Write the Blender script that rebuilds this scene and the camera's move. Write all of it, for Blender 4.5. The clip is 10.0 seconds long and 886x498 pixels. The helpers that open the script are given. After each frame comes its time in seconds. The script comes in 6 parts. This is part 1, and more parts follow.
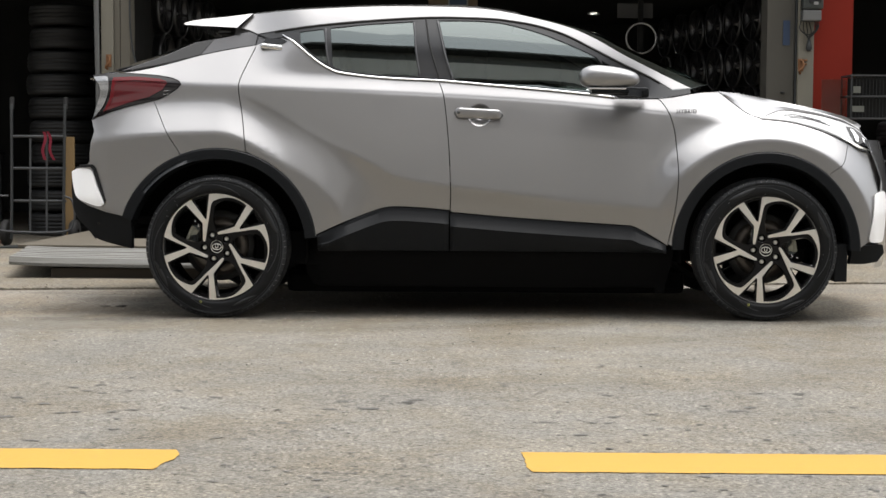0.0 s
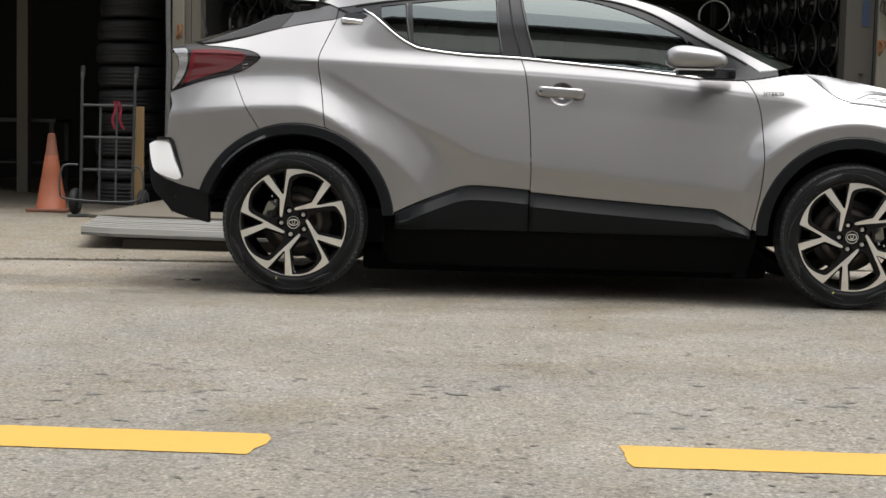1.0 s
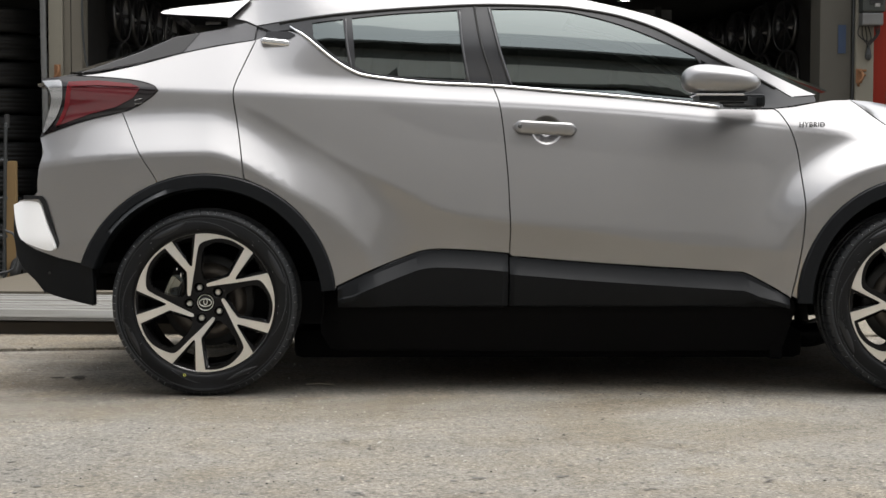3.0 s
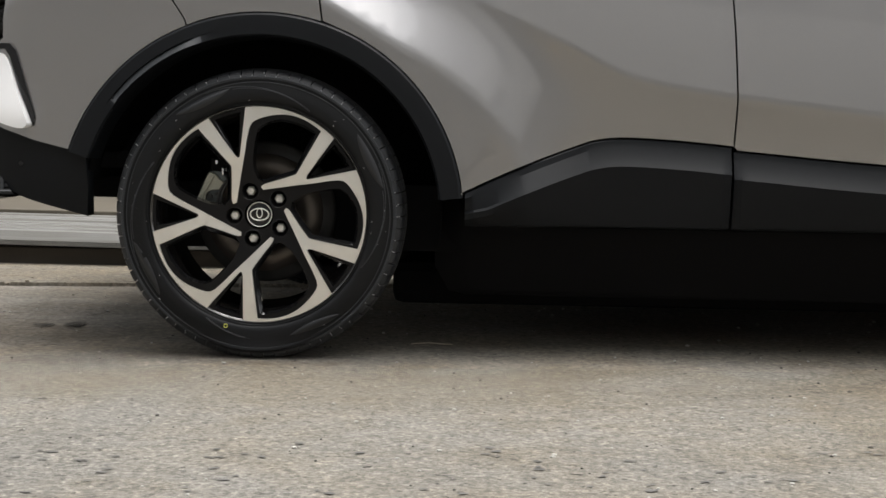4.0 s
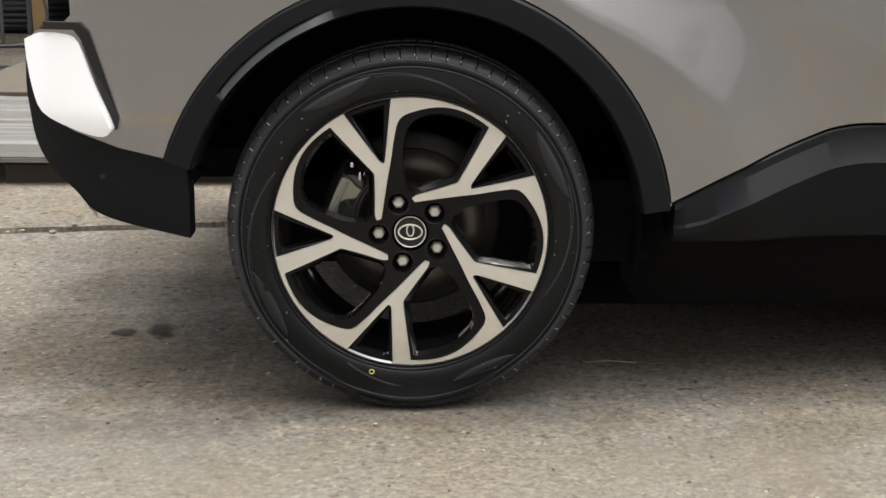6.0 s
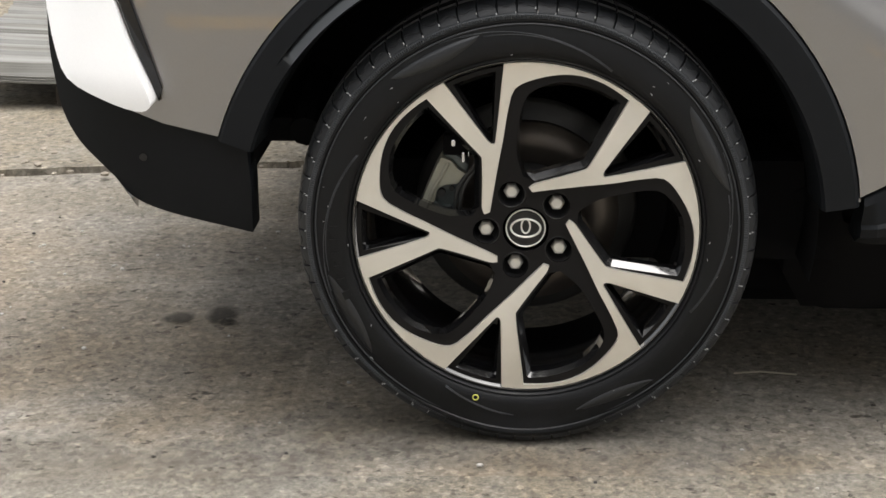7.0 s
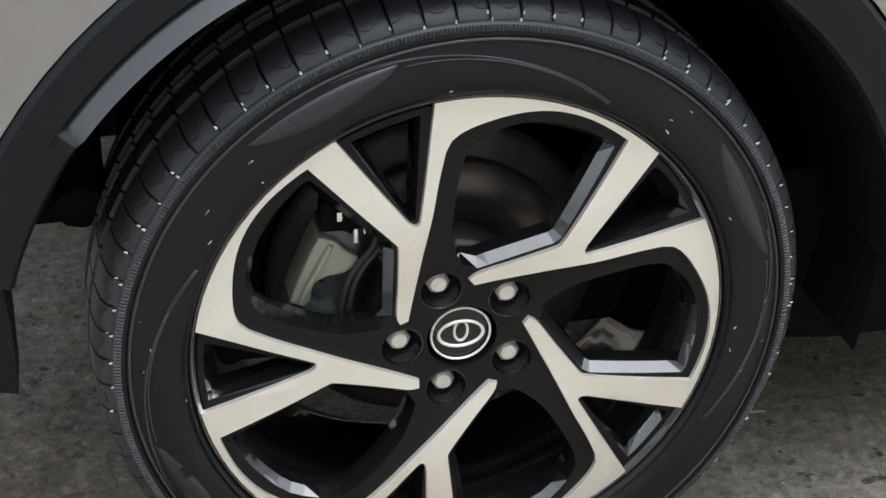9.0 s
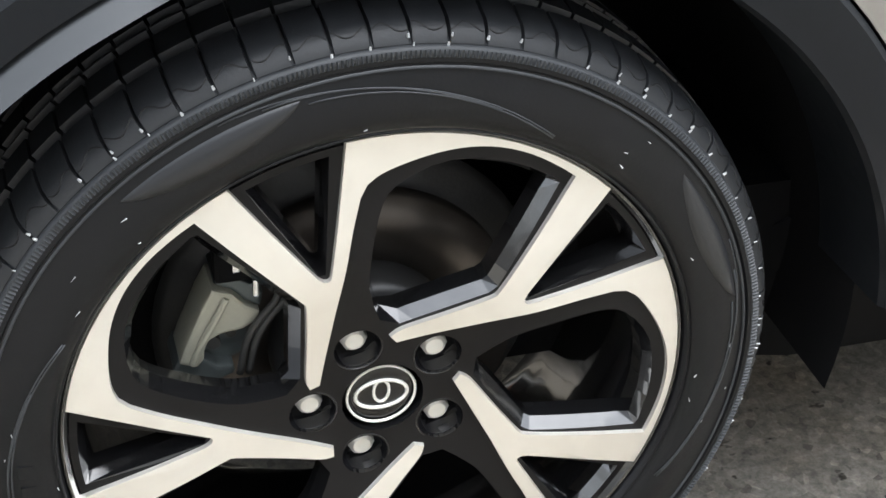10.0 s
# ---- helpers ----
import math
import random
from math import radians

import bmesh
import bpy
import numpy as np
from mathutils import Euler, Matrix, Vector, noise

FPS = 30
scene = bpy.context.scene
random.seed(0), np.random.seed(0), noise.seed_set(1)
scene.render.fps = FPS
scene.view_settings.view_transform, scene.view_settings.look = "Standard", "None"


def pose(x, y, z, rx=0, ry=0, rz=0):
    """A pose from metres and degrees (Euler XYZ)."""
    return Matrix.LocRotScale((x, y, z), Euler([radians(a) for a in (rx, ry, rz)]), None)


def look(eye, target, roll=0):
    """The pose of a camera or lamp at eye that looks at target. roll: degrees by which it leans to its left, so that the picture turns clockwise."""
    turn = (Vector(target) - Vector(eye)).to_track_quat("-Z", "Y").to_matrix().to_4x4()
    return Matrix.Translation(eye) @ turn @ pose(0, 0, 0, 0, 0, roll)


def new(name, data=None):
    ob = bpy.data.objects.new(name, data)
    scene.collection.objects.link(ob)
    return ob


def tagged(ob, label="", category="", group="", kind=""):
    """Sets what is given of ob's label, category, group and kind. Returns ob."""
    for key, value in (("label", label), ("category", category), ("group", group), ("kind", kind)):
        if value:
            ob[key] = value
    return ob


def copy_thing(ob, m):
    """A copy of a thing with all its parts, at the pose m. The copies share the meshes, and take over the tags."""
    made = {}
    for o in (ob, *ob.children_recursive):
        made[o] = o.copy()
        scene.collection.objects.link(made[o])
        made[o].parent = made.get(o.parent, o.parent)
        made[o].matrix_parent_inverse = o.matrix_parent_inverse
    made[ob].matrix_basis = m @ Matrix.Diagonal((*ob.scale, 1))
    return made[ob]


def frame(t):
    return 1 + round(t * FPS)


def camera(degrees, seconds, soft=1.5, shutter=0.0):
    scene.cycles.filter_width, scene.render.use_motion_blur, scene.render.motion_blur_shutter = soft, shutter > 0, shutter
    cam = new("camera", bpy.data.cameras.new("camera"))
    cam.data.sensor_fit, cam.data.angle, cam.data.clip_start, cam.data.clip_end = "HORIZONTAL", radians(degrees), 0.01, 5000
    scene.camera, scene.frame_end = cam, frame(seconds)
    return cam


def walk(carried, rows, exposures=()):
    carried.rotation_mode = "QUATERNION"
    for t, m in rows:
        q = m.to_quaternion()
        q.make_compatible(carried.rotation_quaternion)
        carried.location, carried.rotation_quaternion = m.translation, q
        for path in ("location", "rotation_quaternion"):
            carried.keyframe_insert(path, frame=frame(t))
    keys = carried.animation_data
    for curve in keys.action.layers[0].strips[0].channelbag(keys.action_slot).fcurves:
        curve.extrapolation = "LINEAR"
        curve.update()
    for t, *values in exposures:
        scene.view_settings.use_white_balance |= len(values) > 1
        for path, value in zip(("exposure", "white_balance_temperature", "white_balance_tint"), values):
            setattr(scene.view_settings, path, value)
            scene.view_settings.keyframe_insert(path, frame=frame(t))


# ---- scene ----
cam = camera(32.5, 10.0)
PATH = [
    (0, (1.162, -7.257, 0.801), (1.142, -5.261, 0.674), 0.31),
    (0.5, (1.101, -7.184, 0.778), (1.011, -5.195, 0.593), 1.48),
    (1, (1.035, -7.164, 0.827), (0.947, -5.173, 0.663), 1.36),
    (1.5, (1.049, -7.161, 0.839), (1.047, -5.165, 0.716), 0.81),
    (2, (1.062, -7.181, 0.851), (1.081, -5.184, 0.744), 0.67),
    (2.2, (1.067, -7.180, 0.850), (1.076, -5.183, 0.744), 0.55),
    (3.3, (0.610, -4.821, 0.737), (0.670, -2.824, 0.644), 0.03),
    (3.5, (0.580, -4.457, 0.668), (0.611, -2.459, 0.571), 0.39),
    (4, (0.520, -3.558, 0.564), (0.474, -1.565, 0.400), 1.07),
    (4.5, (0.440, -3.514, 0.749), (0.412, -1.523, 0.561), 0.23),
    (5, (0.281, -3.327, 0.861), (0.320, -1.352, 0.547), -0.15),
    (5.5, (0.090, -3.039, 0.941), (0.123, -1.091, 0.491), 0.15),
    (5.7, (0.070, -2.913, 0.973), (0.101, -0.971, 0.497), 0.11),
    (6.8, (0.062, -2.232, 1.065), (-0.071, -0.328, 0.468), -0.59),
    (7, (0.003, -2.117, 1.068), (-0.108, -0.234, 0.402), -0.49),
    (7.5, (-0.135, -1.834, 1.114), (-0.114, -0.014, 0.285), -1.08),
    (8, (-0.186, -1.531, 1.136), (-0.024, 0.262, 0.263), 0.76),
    (8.5, (-0.227, -1.299, 1.155), (0.053, 0.446, 0.219), 1.46),
    (9, (-0.306, -1.133, 1.155), (0.104, 0.534, 0.13), 1.24),
    (9.5, (-0.3, -1.012, 1.148), (0.192, 0.575, 0.034), 1.06),
    (10, (-0.249, -0.896, 1.148), (0.253, 0.675, 0.016), 2.49),
]
EXPOSURES = [(0.0, 0.6, 6500, 10), (4.5, 0.66, 6500, 10), (5.5, 0.94, 6550, 10), (7.0, 0.99, 6550, 10), (7.5, 1.29, 6300, 10), (8.0, 1.37, 5750, 9), (8.5, 1.42, 5800, 9), (9.0, 1.45, 6000, 9), (9.5, 1.46, 6000, 9), (10.0, 1.93, 6050, 9)]
walk(cam, [(t, look(eye, target, roll)) for t, eye, target, roll in PATH], EXPOSURES)

# ---- daylight ----
world = bpy.data.worlds.new("overcast_sky")
scene.world = world
world.use_nodes = True
wn = world.node_tree
sky = wn.nodes.new("ShaderNodeTexSky")
sky.sky_type = "NISHITA"
sky.sun_disc = False
sky.sun_elevation, sky.sun_rotation = radians(79), radians(80)
sky.dust_density, sky.air_density, sky.ozone_density = 6.0, 1.6, 1.0
pale = wn.nodes.new("ShaderNodeHueSaturation")
pale.inputs["Saturation"].default_value = 0.16
wn.links.new(sky.outputs[0], pale.inputs["Color"])
back = wn.nodes["Background"]
wn.links.new(pale.outputs[0], back.inputs[0])
back.inputs[1].default_value = 0.195
sun = new("sun", bpy.data.lights.new("sun", "SUN"))
sun.data.energy, sun.data.angle, sun.data.color = 0.84, radians(80), (1.0, 0.96, 0.9)
sun.matrix_world = look((2.2, 0.4, 12), (0, 0, 0))


# ---- materials ----
class Nodes:
    """A small wrapper that makes a principled material and its texture nodes."""

    def __init__(self, name, color=(0.5, 0.5, 0.5), rough=0.5, metal=0.0, **more):
        self.mat = bpy.data.materials.new(name)
        self.mat.use_nodes = True
        self.tree = self.mat.node_tree
        self.bsdf = self.tree.nodes["Principled BSDF"]
        self.put("Base Color", (*color, 1)), self.put("Roughness", rough), self.put("Metallic", metal)
        for key, value in more.items():
            self.put(key.replace("_", " "), value)

    def put(self, key, value):
        self.bsdf.inputs[key].default_value = value

    def link(self, a, b):
        self.tree.links.new(a, b)

    def node(self, kind, **values):
        n = self.tree.nodes.new(kind)
        for key, value in values.items():
            n.inputs[key.replace("_", " ")].default_value = value
        return n

    def place(self):
        return self.node("ShaderNodeTexCoord").outputs["Object"]

    def noise(self, scale, detail=4.0, rough=0.55, stretch=None, where=None):
        n = self.node("ShaderNodeTexNoise", Scale=scale, Detail=detail, Roughness=rough)
        src = where or self.place()
        if stretch:
            m = self.node("ShaderNodeMapping", Scale=stretch)
            self.link(src, m.inputs[0])
            src = m.outputs[0]
        self.link(src, n.inputs["Vector"])
        return n.outputs["Fac"]

    def ramp(self, fac, stops):
        r = self.node("ShaderNodeValToRGB")
        e = r.color_ramp.elements
        while len(e) < len(stops):
            e.new(0.5)
        for el, (pos, col) in zip(e, stops):
            el.position = pos
            el.color = (*col, 1) if len(col) == 3 else col
        self.link(fac, r.inputs[0])
        return r.outputs[0]

    def mix(self, fac, a, b, mode="MIX"):
        m = self.node("ShaderNodeMix")
        m.data_type, m.blend_type = "RGBA", mode
        for val, sock in ((fac, m.inputs[0]), (a, m.inputs[6]), (b, m.inputs[7])):
            if hasattr(val, "links"):
                self.link(val, sock)
            elif isinstance(val, tuple):
                sock.default_value = (*val, 1)
            else:
                sock.default_value = val
        return m.outputs[2]

    def color(self, socket):
        self.link(socket, self.bsdf.inputs["Base Color"])
        return self

    def rough(self, fac, lo, hi):
        m = self.node("ShaderNodeMapRange")
        m.inputs["To Min"].default_value, m.inputs["To Max"].default_value = lo, hi
        self.link(fac, m.inputs[0])
        self.link(m.outputs[0], self.bsdf.inputs["Roughness"])
        return self

    def bump(self, fac, strength, distance):
        b = self.node("ShaderNodeBump", Strength=strength, Distance=distance)
        self.link(fac, b.inputs["Height"])
        old = self.bsdf.inputs["Normal"].links
        if old:
            self.link(old[0].from_socket, b.inputs["Normal"])
        self.link(b.outputs[0], self.bsdf.inputs["Normal"])
        return self


def simple(name, color, rough, metal=0.0, grain=60.0, vary=0.12, bumpy=0.0, **more):
    """A material with a little unevenness in colour and gloss at two scales."""
    n = Nodes(name, color, rough, metal, **more)
    big, fine = n.noise(grain * 0.08), n.noise(grain)
    dark = tuple(c * (1 - vary) for c in color)
    light = tuple(min(1, c * (1 + vary)) for c in color)
    n.color(n.mix(fine, n.mix(big, dark, light), n.mix(big, color, light)))
    n.rough(big, max(0.02, rough * 0.85), min(1, rough * 1.15))
    if bumpy:
        n.bump(fine, 0.4, bumpy)
    return n.mat


def paint_material(name, color, metal, rough):
    n = Nodes(name, color, rough, metal, Coat_Weight=1.0, Coat_Roughness=0.012, Coat_IOR=1.55)
    flake, dust = n.noise(500, 2.0), n.noise(3.0, 3)
    n.color(n.mix(flake, tuple(c * 0.96 for c in color), tuple(min(1, c * 1.04) for c in color)))
    n.rough(dust, rough * 0.9, rough * 1.15)
    return n.mat


SILVER = paint_material("silver_paint", (0.318, 0.314, 0.317), 1.0, 0.35)
WHITE_TRIM = paint_material("bright_silver_trim", (0.86, 0.86, 0.865), 0.05, 0.35)
CLADDING = simple("black_grained_plastic", (0.0075, 0.0085, 0.010), 0.42, grain=900, vary=0.2, bumpy=0.0003, Specular_IOR_Level=0.15)
# Paler than the cladding: the sky highlight on the bevel, put into the colour.
LIP_SHEEN = simple("trim_lip_sheen", (0.016, 0.018, 0.020), 0.36, Coat_Weight=0.3, Coat_IOR=1.5, Coat_Roughness=0.25)
UNDER = simple("underbody_black", (0.006, 0.006, 0.0065), 0.88, Specular_IOR_Level=0.1)
GLOSS_BLACK = simple("gloss_black", (0.006, 0.006, 0.007), 0.07, vary=0.2)
PIANO = simple("dark_pillar_film", (0.04, 0.041, 0.044), 0.16)
GREY_GLOSS = simple("dark_grey_gloss", (0.09, 0.09, 0.095), 0.2, 0.3)
SATIN_BLACK = simple("wheel_satin_black", (0.0065, 0.0062, 0.0065), 0.35, vary=0.2, Specular_IOR_Level=0.18)
STEEL_GREY = simple("dirty_steel", (0.05, 0.05, 0.048), 0.6, 0.3, vary=0.3)


def gloss_wheel_material():
    """Lacquered black whose slight ripple breaks up what it mirrors."""
    n = Nodes("wheel_gloss_black", (0.006, 0.006, 0.0065), 0.16, Coat_Weight=1.0, Coat_IOR=1.6, Coat_Roughness=0.06)
    n.bump(n.noise(16, 2, 0.5), 0.25, 0.004)
    b = n.bsdf.inputs["Normal"].links[0].from_socket
    n.link(b, n.bsdf.inputs["Coat Normal"])
    return n.mat


WHEEL_BLACK = gloss_wheel_material()
EMBLEM = simple("bright_emblem", (0.8, 0.79, 0.74), 0.3, 0.5)
CALIPER = simple("pale_cast_alloy", (0.36, 0.355, 0.29), 0.5, 0.2, grain=200, vary=0.25, bumpy=0.0006)
FLECK = simple("pale_rubber_nibs", (0.5, 0.51, 0.52), 0.7)
NUT = simple("bright_zinc_nut", (0.72, 0.71, 0.67), 0.3, 0.45, vary=0.1)
CHROME = simple("chrome", (0.75, 0.76, 0.78), 0.08, 1.0, vary=0.05)
RUBBER = simple("tyre_rubber", (0.0052, 0.0056, 0.0066), 0.42, grain=300, vary=0.35, bumpy=0.0004, Specular_IOR_Level=0.25)
# Tyre rubber made paler, so the light on the shoulder is in the colour.
LIT_TREAD = simple("lit_tread_rubber", (0.017, 0.0185, 0.021), 0.48, grain=350, vary=0.4, bumpy=0.0005)
GLOSS_RUBBER = simple("smooth_sidewall_rubber", (0.012, 0.013, 0.015), 0.3, grain=200, vary=0.25)
# Paler rubber again: light caught by the raised rings and ribs is painted in.
RUBBER_RIB = simple("lit_rib_rubber", (0.03, 0.033, 0.037), 0.5, grain=500, vary=0.3)
SEAM_RUBBER = simple("seal_rubber", (0.01, 0.01, 0.01), 0.7)
CAST = simple("cast_iron", (0.06, 0.06, 0.06), 0.45, 0.7, grain=250, vary=0.3, bumpy=0.0006)
DISC = simple("brake_disc_steel", (0.10, 0.088, 0.078), 0.42, 0.8, grain=200, vary=0.3)
RED_LENS = simple("red_lamp_lens", (0.090, 0.007, 0.011), 0.10, grain=35, vary=0.4, Specular_IOR_Level=0.5, Coat_Weight=0.7)
CARRIER = simple("grey_green_cast_iron", (0.10, 0.115, 0.115), 0.45, 0.4, grain=200, vary=0.3, bumpy=0.0006)
CLEAR_WHITE = simple("clear_lamp_lens", (0.36, 0.365, 0.37), 0.2, 0.75, vary=0.3, Coat_Weight=1.0)
RED_BRIGHT = simple("bright_red_lamp_lens", (0.125, 0.008, 0.012), 0.12, vary=0.2, Specular_IOR_Level=0.35)
SMOKED = simple("smoked_lamp_lens", (0.008, 0.006, 0.007), 0.08, Coat_Weight=0.2)
LAMP_SILVER = simple("lamp_reflector", (0.26, 0.265, 0.27), 0.22, 0.7, Coat_Weight=0.8)
SEAT_CLOTH = simple("dark_seat_cloth", (0.035, 0.034, 0.034), 0.9, grain=500)
YELLOW_DOT = simple("yellow_paint_dot", (0.6, 0.6, 0.12), 0.6)


def machined_material():
    n = Nodes("machined_alloy", (0.80, 0.77, 0.71), 0.3, 0.75, Anisotropic=0.4)
    fine = n.noise(30, 3)
    n.color(n.mix(fine, (0.76, 0.735, 0.685), (0.87, 0.845, 0.79)))
    n.rough(n.noise(12, 2), 0.26, 0.33)
    return n.mat


MACHINED = machined_material()


def glass_material(name, tint, gloss, ior=2.5):
    mat = bpy.data.materials.new(name)
    mat.use_nodes = True
    t = mat.node_tree
    t.nodes.remove(t.nodes["Principled BSDF"])
    clear, shine = t.nodes.new("ShaderNodeBsdfTransparent"), t.nodes.new("ShaderNodeBsdfGlossy")
    clear.inputs[0].default_value = (*tint, 1)
    shine.inputs[0].default_value, shine.inputs["Roughness"].default_value = (*gloss, 1), 0.015
    fr, m = t.nodes.new("ShaderNodeFresnel"), t.nodes.new("ShaderNodeMixShader")
    fr.inputs[0].default_value = ior
    t.links.new(fr.outputs[0], m.inputs[0])
    t.links.new(clear.outputs[0], m.inputs[1])
    t.links.new(shine.outputs[0], m.inputs[2])
    t.links.new(m.outputs[0], t.nodes["Material Output"].inputs[0])
    return mat


TINTED = glass_material("tinted_window_glass", (0.16, 0.19, 0.18), (0.85, 0.95, 0.93))



def ground_material(name, lo, mid, hi, grain, warm, rugged):
    """Sandy worn surface: fine aggregate, pale and dark grit, dust drifts and grimy patches."""
    n = Nodes(name, rough=0.9)

    def tone(fac, *stops):
        return n.ramp(fac, [(p, tuple(1 + (v - 1) * rugged for v in c)) for p, c in stops])
    fine = n.ramp(n.noise(grain, 9, 0.8), [(0.32, lo), (0.5, mid), (0.68, hi)])
    v = n.node("ShaderNodeTexVoronoi", Scale=grain * 1.3)
    n.link(n.place(), v.inputs["Vector"])
    grit = tone(v.outputs["Color"], (0.0, (0.55, 0.54, 0.53)), (0.25, (0.92, 0.92, 0.92)), (0.75, (1.05, 1.05, 1.05)), (1.0, (1.45, 1.43, 1.39)))
    flecks = tone(n.noise(grain * 0.55, 3, 0.65, stretch=(0.7, 1.0, 1.0)), (0.29, (0.30, 0.29, 0.27)), (0.355, (1.0, 1.0, 1.0)))
    clump = tone(n.noise(30, 2, 0.6), (0.34, (0.86, 0.86, 0.86)), (0.5, (1, 1, 1)), (0.66, (1.08, 1.08, 1.08)))
    streak = tone(n.noise(26, 4, 0.65, stretch=(0.6, 1.0, 1.0)), (0.645, (1, 1, 1)), (0.69, (0.42, 0.41, 0.39)))
    blot = tone(n.noise(3.6, 8, 0.75), (0.55, (1, 1, 1)), (0.72, (0.80, 0.77, 0.72)))
    big = tone(n.noise(0.8, 7, 0.7), (0.32, (0.80, 0.79, 0.77)), (0.68, (1.08, 1.07, 1.05)))
    dust = n.ramp(n.noise(2.0, 7, 0.7), [(0.42, (1, 1, 1)), (0.66, warm)])
    track = tone(n.noise(1.1, 8, 0.72, stretch=(0.9, 1.2, 1.0)), (0.48, (1.03, 1.03, 1.03)), (0.60, (0.93, 0.90, 0.85)), (0.70, (0.80, 0.75, 0.68)))
    c = fine
    for layer in (grit, flecks, clump, streak, blot, big, dust, track):
        c = n.mix(1.0, c, layer, "MULTIPLY")
    n.color(c)
    n.bump(n.noise(grain, 8, 0.75), 0.7 * rugged, 0.005)
    n.bump(n.noise(grain * 0.4, 4, 0.6), 0.35 * rugged, 0.007)
    return n.mat


def road_material():
    return ground_material("worn_asphalt", (0.075, 0.072, 0.065), (0.192, 0.184, 0.166), (0.355, 0.343, 0.315), 85, (1.0, 0.945, 0.85), 1.25)


def gutter_material():
    return ground_material("grimy_gutter_concrete", (0.112, 0.104, 0.091), (0.228, 0.213, 0.187), (0.350, 0.328, 0.290), 70, (1.0, 0.92, 0.82), 1.2)


def concrete_material():
    return ground_material("dusty_concrete", (0.105, 0.095, 0.080), (0.198, 0.183, 0.154), (0.28, 0.262, 0.226), 60, (1.0, 0.91, 0.77), 1.0)


def line_material():
    n = Nodes("yellow_road_paint", rough=0.7)
    wear = n.ramp(n.noise(30, 5, 0.7), [(0.30, (0.30, 0.19, 0.065)), (0.42, (0.43, 0.245, 0.032))])
    n.color(n.mix(n.noise(2.5, 4), wear, (0.44, 0.265, 0.038)))
    n.bump(n.noise(90, 3), 0.5, 0.003)
    return n.mat


ROAD, GUTTER, CONCRETE, YELLOW = road_material(), gutter_material(), concrete_material(), line_material()


def patch_material(name, color, strength):
    """A soft patch, stain and painted shade alike, that fades unevenly towards its edge."""
    n = Nodes(name, color, 0.85, Specular_IOR_Level=0.2)
    grad = n.node("ShaderNodeTexGradient")
    grad.gradient_type = "SPHERICAL"
    m = n.node("ShaderNodeMapping", Location=(-1.0, -1.0, 0.0), Scale=(2.0, 2.0, 0.0))
    n.link(n.node("ShaderNodeTexCoord").outputs["Generated"], m.inputs[0])
    n.link(m.outputs[0], grad.inputs[0])
    mul = n.node("ShaderNodeMath")
    mul.operation = "MULTIPLY"
    n.link(grad.outputs["Fac"], mul.inputs[0])
    n.link(n.ramp(n.noise(14, 6, 0.7), [(0.3, (0.2, 0.2, 0.2)), (0.7, (1.6, 1.6, 1.6))]), mul.inputs[1])
    out = n.ramp(mul.outputs[0], [(0.06, (0, 0, 0)), (0.42, (strength, strength, strength))])
    n.link(out, n.bsdf.inputs["Alpha"])
    return n.mat


STAIN = patch_material("oil_stain", (0.045, 0.040, 0.034), 0.75)
# Grime together with the parked car's soft shade, painted as one darkening.
GRIME_SHADE = patch_material("grime_and_shade", (0.06, 0.053, 0.046), 0.2)
DUST = patch_material("tan_dust", (0.29, 0.257, 0.20), 0.2)


# ---- building helpers ----
from mathutils.geometry import delaunay_2d_cdt


def mesh_ob(name, bm, material, parent=None, label="", smooth=False):
    me = bpy.data.meshes.new(name)
    bm.normal_update()
    bm.to_mesh(me)
    bm.free()
    if smooth:
        me.shade_smooth()
    for m in material if isinstance(material, (list, tuple)) else [material]:
        me.materials.append(m)
    ob = new(name, me)
    ob.parent = parent
    return tagged(ob, label)


part = mesh_ob


def empty(name, label, category, where=(0, 0, 0), group="", kind=""):
    ob = new(name)
    ob.empty_display_size = 0.1
    ob.location = where
    return tagged(ob, label, category, group, kind)


def box(bm, x0, y0, z0, x1, y1, z1, bevel=0.0):
    g = bmesh.ops.create_cube(bm, size=1.0, matrix=Matrix.Translation(((x0 + x1) / 2, (y0 + y1) / 2, (z0 + z1) / 2)) @ Matrix.Diagonal((x1 - x0, y1 - y0, z1 - z0, 1)))
    if bevel:
        edges = list({e for v in g["verts"] for e in v.link_edges})
        bmesh.ops.bevel(bm, geom=edges, offset=bevel, segments=2, affect="EDGES", profile=0.6)
    return bm


def boxed(*a, bevel=0.0):
    return box(bmesh.new(), *a, bevel=bevel)


def grid(bm, pts, closed_u=False, closed_v=False, flip=False):
    """Quads over rows of points."""
    rows = [[bm.verts.new(p) for p in row] for row in pts]
    nu, nv = len(rows), len(rows[0])
    for i in range(nu if closed_u else nu - 1):
        for j in range(nv if closed_v else nv - 1):
            q = (rows[i][j], rows[i][(j + 1) % nv], rows[(i + 1) % nu][(j + 1) % nv], rows[(i + 1) % nu][j])
            bm.faces.new(q[::-1] if flip else q)
    return rows


def revolve(profile, n=72, close=False, a0=0.0, a1=360.0):
    """Spins (y, r) points round the y axis."""
    bm = bmesh.new()
    full = abs(a1 - a0) > 359.9
    angles = [radians(a0 + (a1 - a0) * i / n) for i in range(n if full else n + 1)]
    pts = [[(r * math.cos(a), y, r * math.sin(a)) for y, r in profile] for a in angles]
    grid(bm, pts, closed_u=full, closed_v=close)
    bmesh.ops.recalc_face_normals(bm, faces=bm.faces)
    return bm


